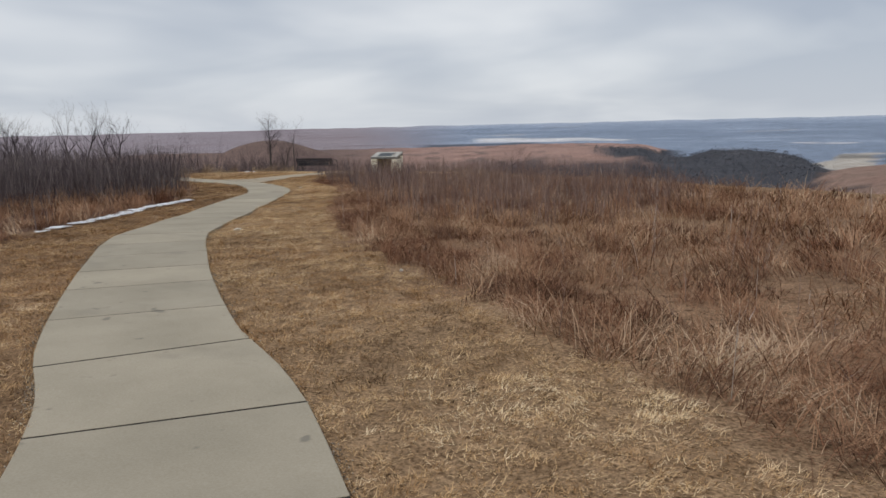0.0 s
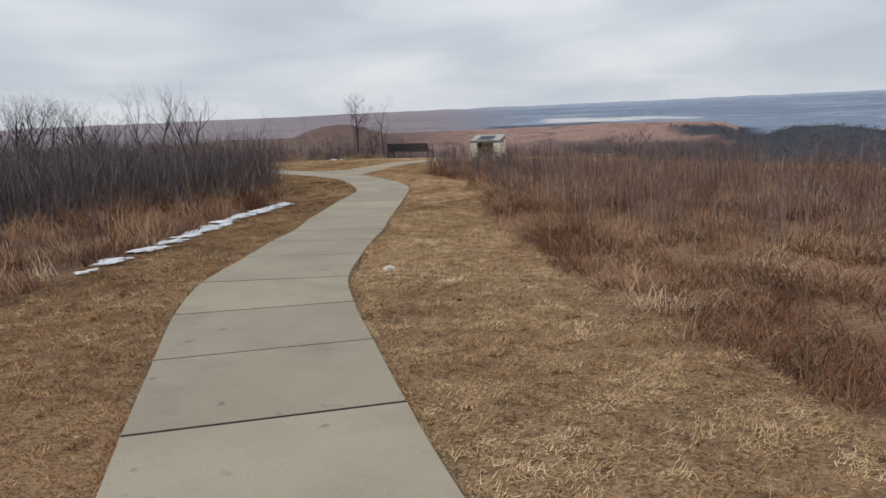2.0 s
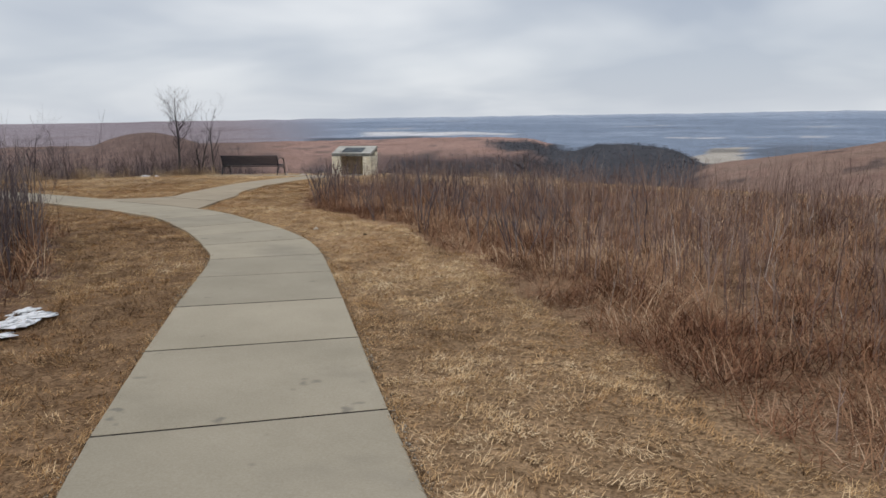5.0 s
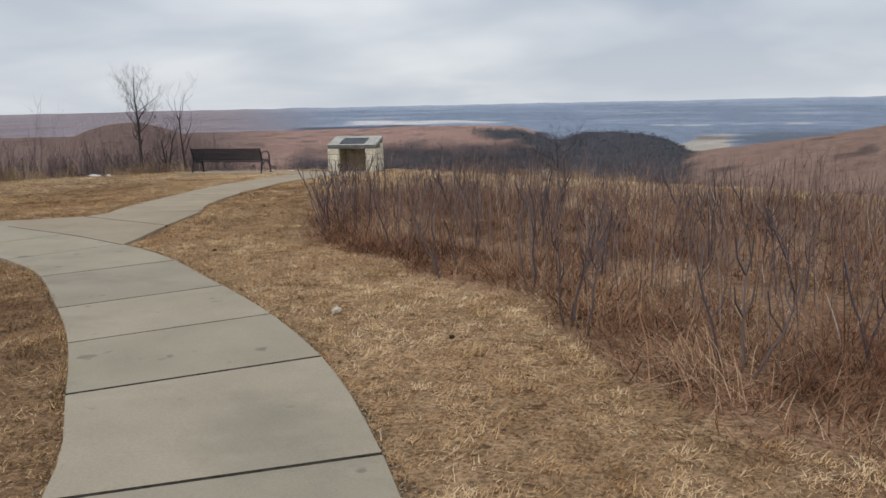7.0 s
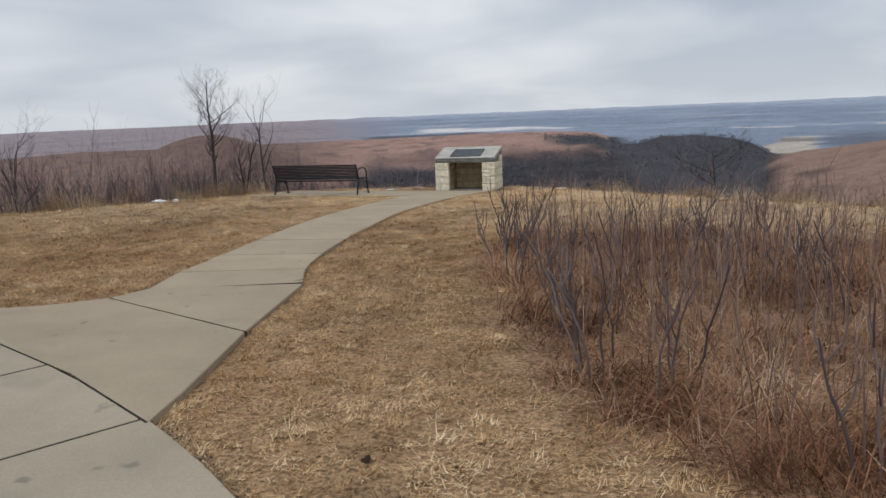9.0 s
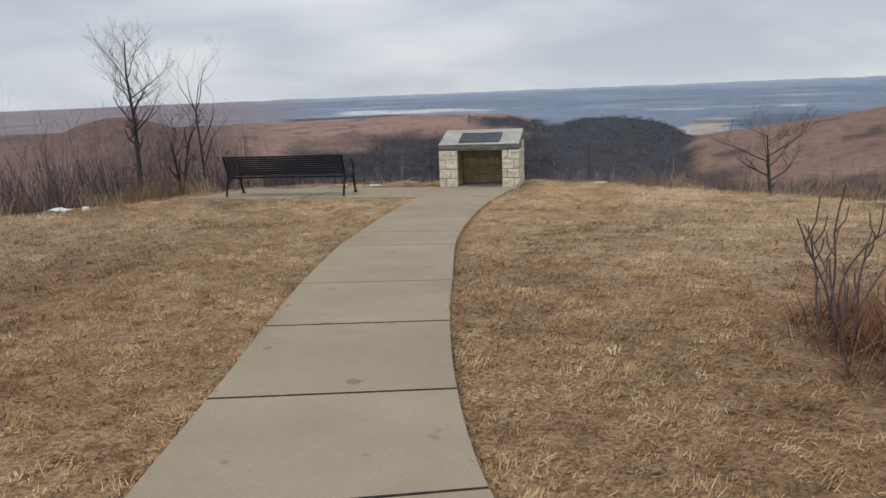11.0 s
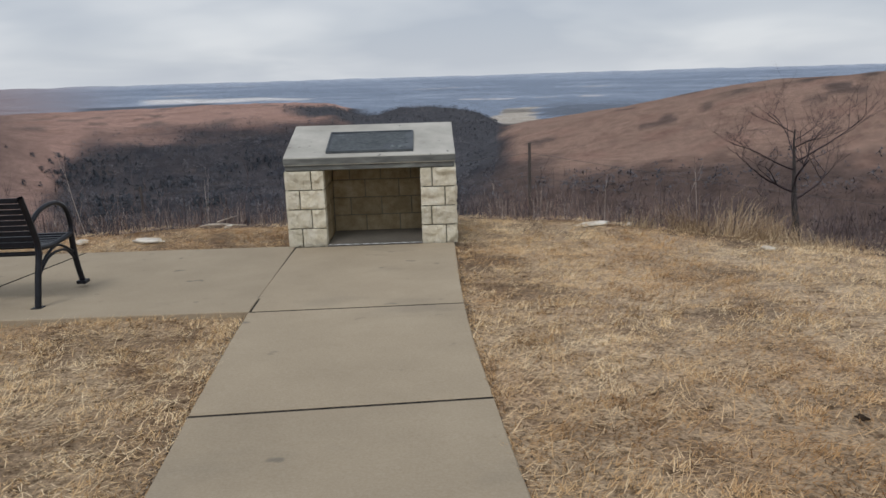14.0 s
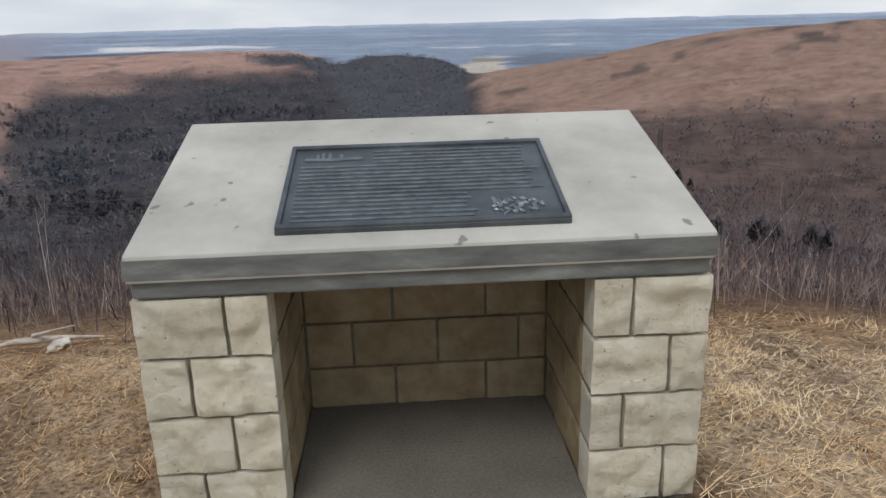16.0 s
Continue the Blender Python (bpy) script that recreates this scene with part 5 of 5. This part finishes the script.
stuff("tan_bunch_grass", p, "tan_grass", "pale tan bunch grass along the rim of the hill", "tall grass")


# woods in the valley: many bare crowns and some cedars, past counting
GROVES = [(-223, 472, 34), (-205, 420, 26), (-150, 330, 20), (-134, 291, 14), (-118, 250, 12), (-144, 400, 18), (-110, 470, 22), (-60, 430, 16), (-74, 484, 20), (-40, 380, 14), (-95, 300, 10), (-70, 240, 8), (-80, 190, 11), (-62, 168, 9), (-96, 205, 12), (-45, 200, 6), (-30, 235, 7), (21, 56, 3.2), (26, 60, 3), (34, 58, 2.6), (30, 75, 4), (70, 178, 4)]
THICKETS = [(143, 311, 11, 90), (151, 316, 7, 50), (158, 286, 9, 90), (167, 318, 6, 40), (97, 250, 3, 16), (119, 227, 5, 30), (124, 236, 4, 18), (80, 370, 4, 14), (88, 272, 3, 12), (190, 300, 4, 16), (104, 232, 3, 12), (135, 228, 5, 26), (112, 262, 2.5, 10)]


def crowns(pile, x, y, tall, k, segs, wide, tone, cedar):
    """Crowns of blades round each place."""
    z, n = height(x, y), len(x)
    px, py, pz, pt = (np.repeat(v, k) for v in (x, y, z, tall))
    m = n * k
    tn = np.clip(np.repeat(tone + RNG.normal(0, 0.12, n), k) + RNG.normal(0, 0.08, m), 0, 1)
    th = RNG.uniform(0, 6.28, m)
    if cedar:
        t = RNG.uniform(0.0, 0.85, m)
        rad = pt * 0.40 * (1.0 - t) ** 0.7 * RNG.uniform(0.15, 1, m)
    else:
        t = RNG.uniform(0.05, 1.0, m)
        rad = pt * 0.62 * np.sqrt(np.clip(1.0 - (2 * t - 0.9) ** 2, 0.02, 1)) * RNG.uniform(0.1, 1, m)
    base = np.stack([px + rad * np.cos(th), py + rad * np.sin(th), pz + t * pt * 0.8], 1)
    if cedar:
        pile.blades(base, pt * 0.24, pt * RNG.uniform(0.10, 0.2, m), th, RNG.uniform(0.3, 1.5, m), RNG.uniform(-0.2, 0.4, m), tn, segs, 0.2)
    else:
        pile.blades(base, pt * RNG.uniform(0.16, 0.34, m), wide * pt * RNG.uniform(0.035, 0.09, m), th + RNG.normal(0, 0.7, m), RNG.uniform(0.5, 2.0, m), RNG.uniform(-0.5, 0.5, m), tn, segs, 0.5)


def woods():
    bare, mist, dark, dim, brown = Pile(), Pile(), Pile(), Pile(), Pile()
    for count, r0, r1, k, segs in ((8200, 34, 262, 30, 2), (30000, 250, 980, 16, 1)):
        az, rr = np.radians(RNG.uniform(-70, 46, count)), np.sqrt(RNG.uniform(r0**2, r1**2, count)) if segs == 1 else np.exp(RNG.uniform(math.log(r0), math.log(r1), count))
        x, y = rr * np.sin(az), rr * np.cos(az)
        a = np.degrees(az)
        wob = 60 * waves(x, y, 180, 12) + 18 * waves(x, y, 50, 13)
        valley = (rr + wob + RNG.normal(0, 34, count) + 430 * smooth(24, 31, -a) < 665) & (a < 5.5)
        hill = (rr + 0.3 * wob > np.interp(a, [-14, -12, -8, -5, -3], [800, 760, 700, 640, 380])) & (a > -11) & (a < 5.6) & (rr < 930)
        east = (a >= 5.5) & (rr + 0.5 * wob + RNG.normal(0, 18, count) < 285)
        keep = (valley | hill | east) & (past_rim(x, y) > 20)
        x, y, rr = x[keep], y[keep], rr[keep]
        n = len(x)
        tall = RNG.uniform(2.2, 5.2, n) * np.clip(rr / 160, 0.5, 1.0) * (1 + 0.35 * waves(x, y, 40, 72)) * np.where((x > 0) & (rr < 262), 0.95, 0.82)
        is_cedar = (RNG.uniform(0, 1, n) < np.clip(0.03 * waves(x, y, 90, 71), 0.0, 0.1)) & (rr > 60)
        tone = 0.46 + 0.3 * waves(x, y, 45, 73) + 0.2 * waves(x, y, 130, 74)
        if segs == 2:                       # brown scrub under the eastern ridge
            scrub = (x > 0.06 * y) & ~is_cedar
            crowns(brown, x[scrub], y[scrub], tall[scrub], 40, 2, 0.6, tone[scrub] - 0.05, False)
            far = ~scrub
            x, y, tall, tone, is_cedar = x[far], y[far], tall[far], tone[far], is_cedar[far]
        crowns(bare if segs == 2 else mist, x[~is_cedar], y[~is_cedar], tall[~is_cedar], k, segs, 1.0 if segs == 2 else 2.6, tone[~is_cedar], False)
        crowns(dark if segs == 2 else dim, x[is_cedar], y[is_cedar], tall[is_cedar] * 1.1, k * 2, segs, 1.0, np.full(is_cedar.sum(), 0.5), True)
    # cedars gathered in groves
    for gx, gy, size in GROVES:
        near = math.hypot(gx, gy) < 90
        n = 7 if near else int(4 + size * 1.5)
        x, y = gx + RNG.normal(0, size * 0.55, n), gy + RNG.normal(0, size * 0.75, n)
        far = math.hypot(gx, gy) > 245
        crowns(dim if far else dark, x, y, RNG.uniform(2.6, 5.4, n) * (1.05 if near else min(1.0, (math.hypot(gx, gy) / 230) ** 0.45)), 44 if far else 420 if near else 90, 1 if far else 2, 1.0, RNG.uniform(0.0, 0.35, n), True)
    # low thickets on the prairie ridge
    for gx, gy, size, n in THICKETS:
        x, y = gx + RNG.normal(0, size * 0.8, n), gy + RNG.normal(0, size * 0.5, n)
        crowns(brown, x, y, RNG.uniform(0.6, 1.6, n), 34, 1, 0.8, np.full(n, 0.55), False)
    stuff("far_woods", bare, "winter_woods", "leafless grey winter woods filling the valley", "woods")
    # far crowns and cedars use the haze-tinted colours
    stuff("far_woods", mist, "hazed_winter_woods", "leafless woods across the valley, paled grey-blue with painted haze", "woods")
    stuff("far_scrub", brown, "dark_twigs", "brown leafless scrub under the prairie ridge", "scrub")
    stuff("far_cedars", dim, "hazed_cedar", "cedars among the distant woods, paled blue-grey with painted haze", "woods")
    stuff("far_cedars", dark, "cedar_green", "dark evergreen cedars scattered through the valley woods", "woods")


woods()

# ---- crumbled edge of the walk ----
def edge_gravel():
    p = Pile()
    tet = np.array([(1, 0, -0.4), (-0.5, 0.87, -0.4), (-0.5, -0.87, -0.4), (0.1, 0.1, 0.8)])
    tri = np.array([(0, 1, 3), (1, 2, 3), (2, 0, 3), (0, 2, 1)])
    for line in (WALK, SPUR):
        c = spline(line)
        t = np.gradient(c[:, :2], axis=0)
        t /= np.linalg.norm(t, axis=1, keepdims=True)
        s = np.concatenate([[0], np.cumsum(np.linalg.norm(np.diff(c[:, :2], axis=0), axis=1))])
        for sign in (-1, 1):
            u = RNG.uniform(0, s[-1], int(s[-1] * 170))
            u = u[RNG.uniform(0, 1, len(u)) < 0.15 + 0.85 * smooth(-0.2, 0.9, np.sin(u * 1.3 + sign) + np.sin(u * 3.7))]
            m = len(u)
            x, y, w, tx, ty = (np.interp(u, s, v) for v in (c[:, 0], c[:, 1], c[:, 2], t[:, 0], t[:, 1]))
            off = w / 2 + np.abs(RNG.normal(0.012, 0.028, m))
            px, py = x - sign * ty * off, y + sign * tx * off
            ok = ~paved(px, py)
            px, py = px[ok], py[ok]
            m = len(px)
            size, a = RNG.uniform(0.0025, 0.0075, m), RNG.uniform(0, 6.28, m)
            v = tet[None] * size[:, None, None] * RNG.uniform(0.6, 1.4, (m, 4, 1))
            v = np.stack([v[..., 0] * np.cos(a)[:, None] - v[..., 1] * np.sin(a)[:, None], v[..., 0] * np.sin(a)[:, None] + v[..., 1] * np.cos(a)[:, None], v[..., 2]], -1)
            v += np.stack([px, py, height(px, py) + 0.006], 1)[:, None]
            p.add(v.reshape(-1, 3), (tri[None] + 4 * np.arange(m)[:, None, None]).reshape(-1, 3), np.repeat(RNG.uniform(0, 1, m), 4))
    stuff("gravel", p, "edge_gravel", "loose grey and brown grit along the walk", "gravel")


edge_gravel()

# ---- slabs of the walk ----
JOINTS = [(23.0, -40.2), (20.9, -38.4), (19.9, -37.4), (18.9, -36.3), (18.1, -35.4), (17.4, -34.6), (16.35, -33.75), (15.4, -32.9), (14.5, -32.0), (13.7, -31.2), (12.88, -30.35), (12.1, -29.5), (11.4, -28.6),
          (10.8, -27.45), (10.32, -26.52), (9.94, -25.67), (9.3, -24.5), (8.75, -23.4), (8.2, -22.35), (7.7, -21.35), (7.22, -20.42), (6.56, -19.48), (5.97, -18.75),
          (5.2, -18.05), (4.27, -17.15), (3.2, -16.5), (2.1, -15.98), (0.4, -15.2), (-1.7, -14.4), (-4.7, -13.4), (-8.9, -12.6)]
strip_slabs(WALK, JOINTS, walkway)
strip_slabs(SPUR, [q[:2] for q in SPUR], walkway, "buff_concrete")
slab_poly(JUNCTION, walkway, "buff_concrete")
for (xa, ya), (xb, yb) in (((3.5, -16.06), (2.57, -15.6)), ((2.57, -15.6), (1.05, -15.02)), ((-0.60, -2.56), (-0.765, 0.0)), ((-2.79, -2.58), (-2.87, 0.08)), ((3.05, -14.62), (1.3, -13.97))):
    k = 0.0065 / math.hypot(xb - xa, yb - ya)
    nx, ny = (ya - yb) * k, (xb - xa) * k
    joint([(xa - nx, ya - ny), (xb - nx, yb - ny), (xb + nx, yb + ny), (xa + nx, ya + ny)], walkway, 0.0195)
slab_poly([(-2.78, -2.58), (-0.61, -2.56), (-0.775, 0.0), (-0.86, 0.05), (-2.86, 0.08)], walkway, "buff_concrete")
slab_poly([(-5.1, -2.58), (-2.8, -2.58), (-2.88, 0.08), (-5.2, 0.1)], walkway, "buff_concrete")
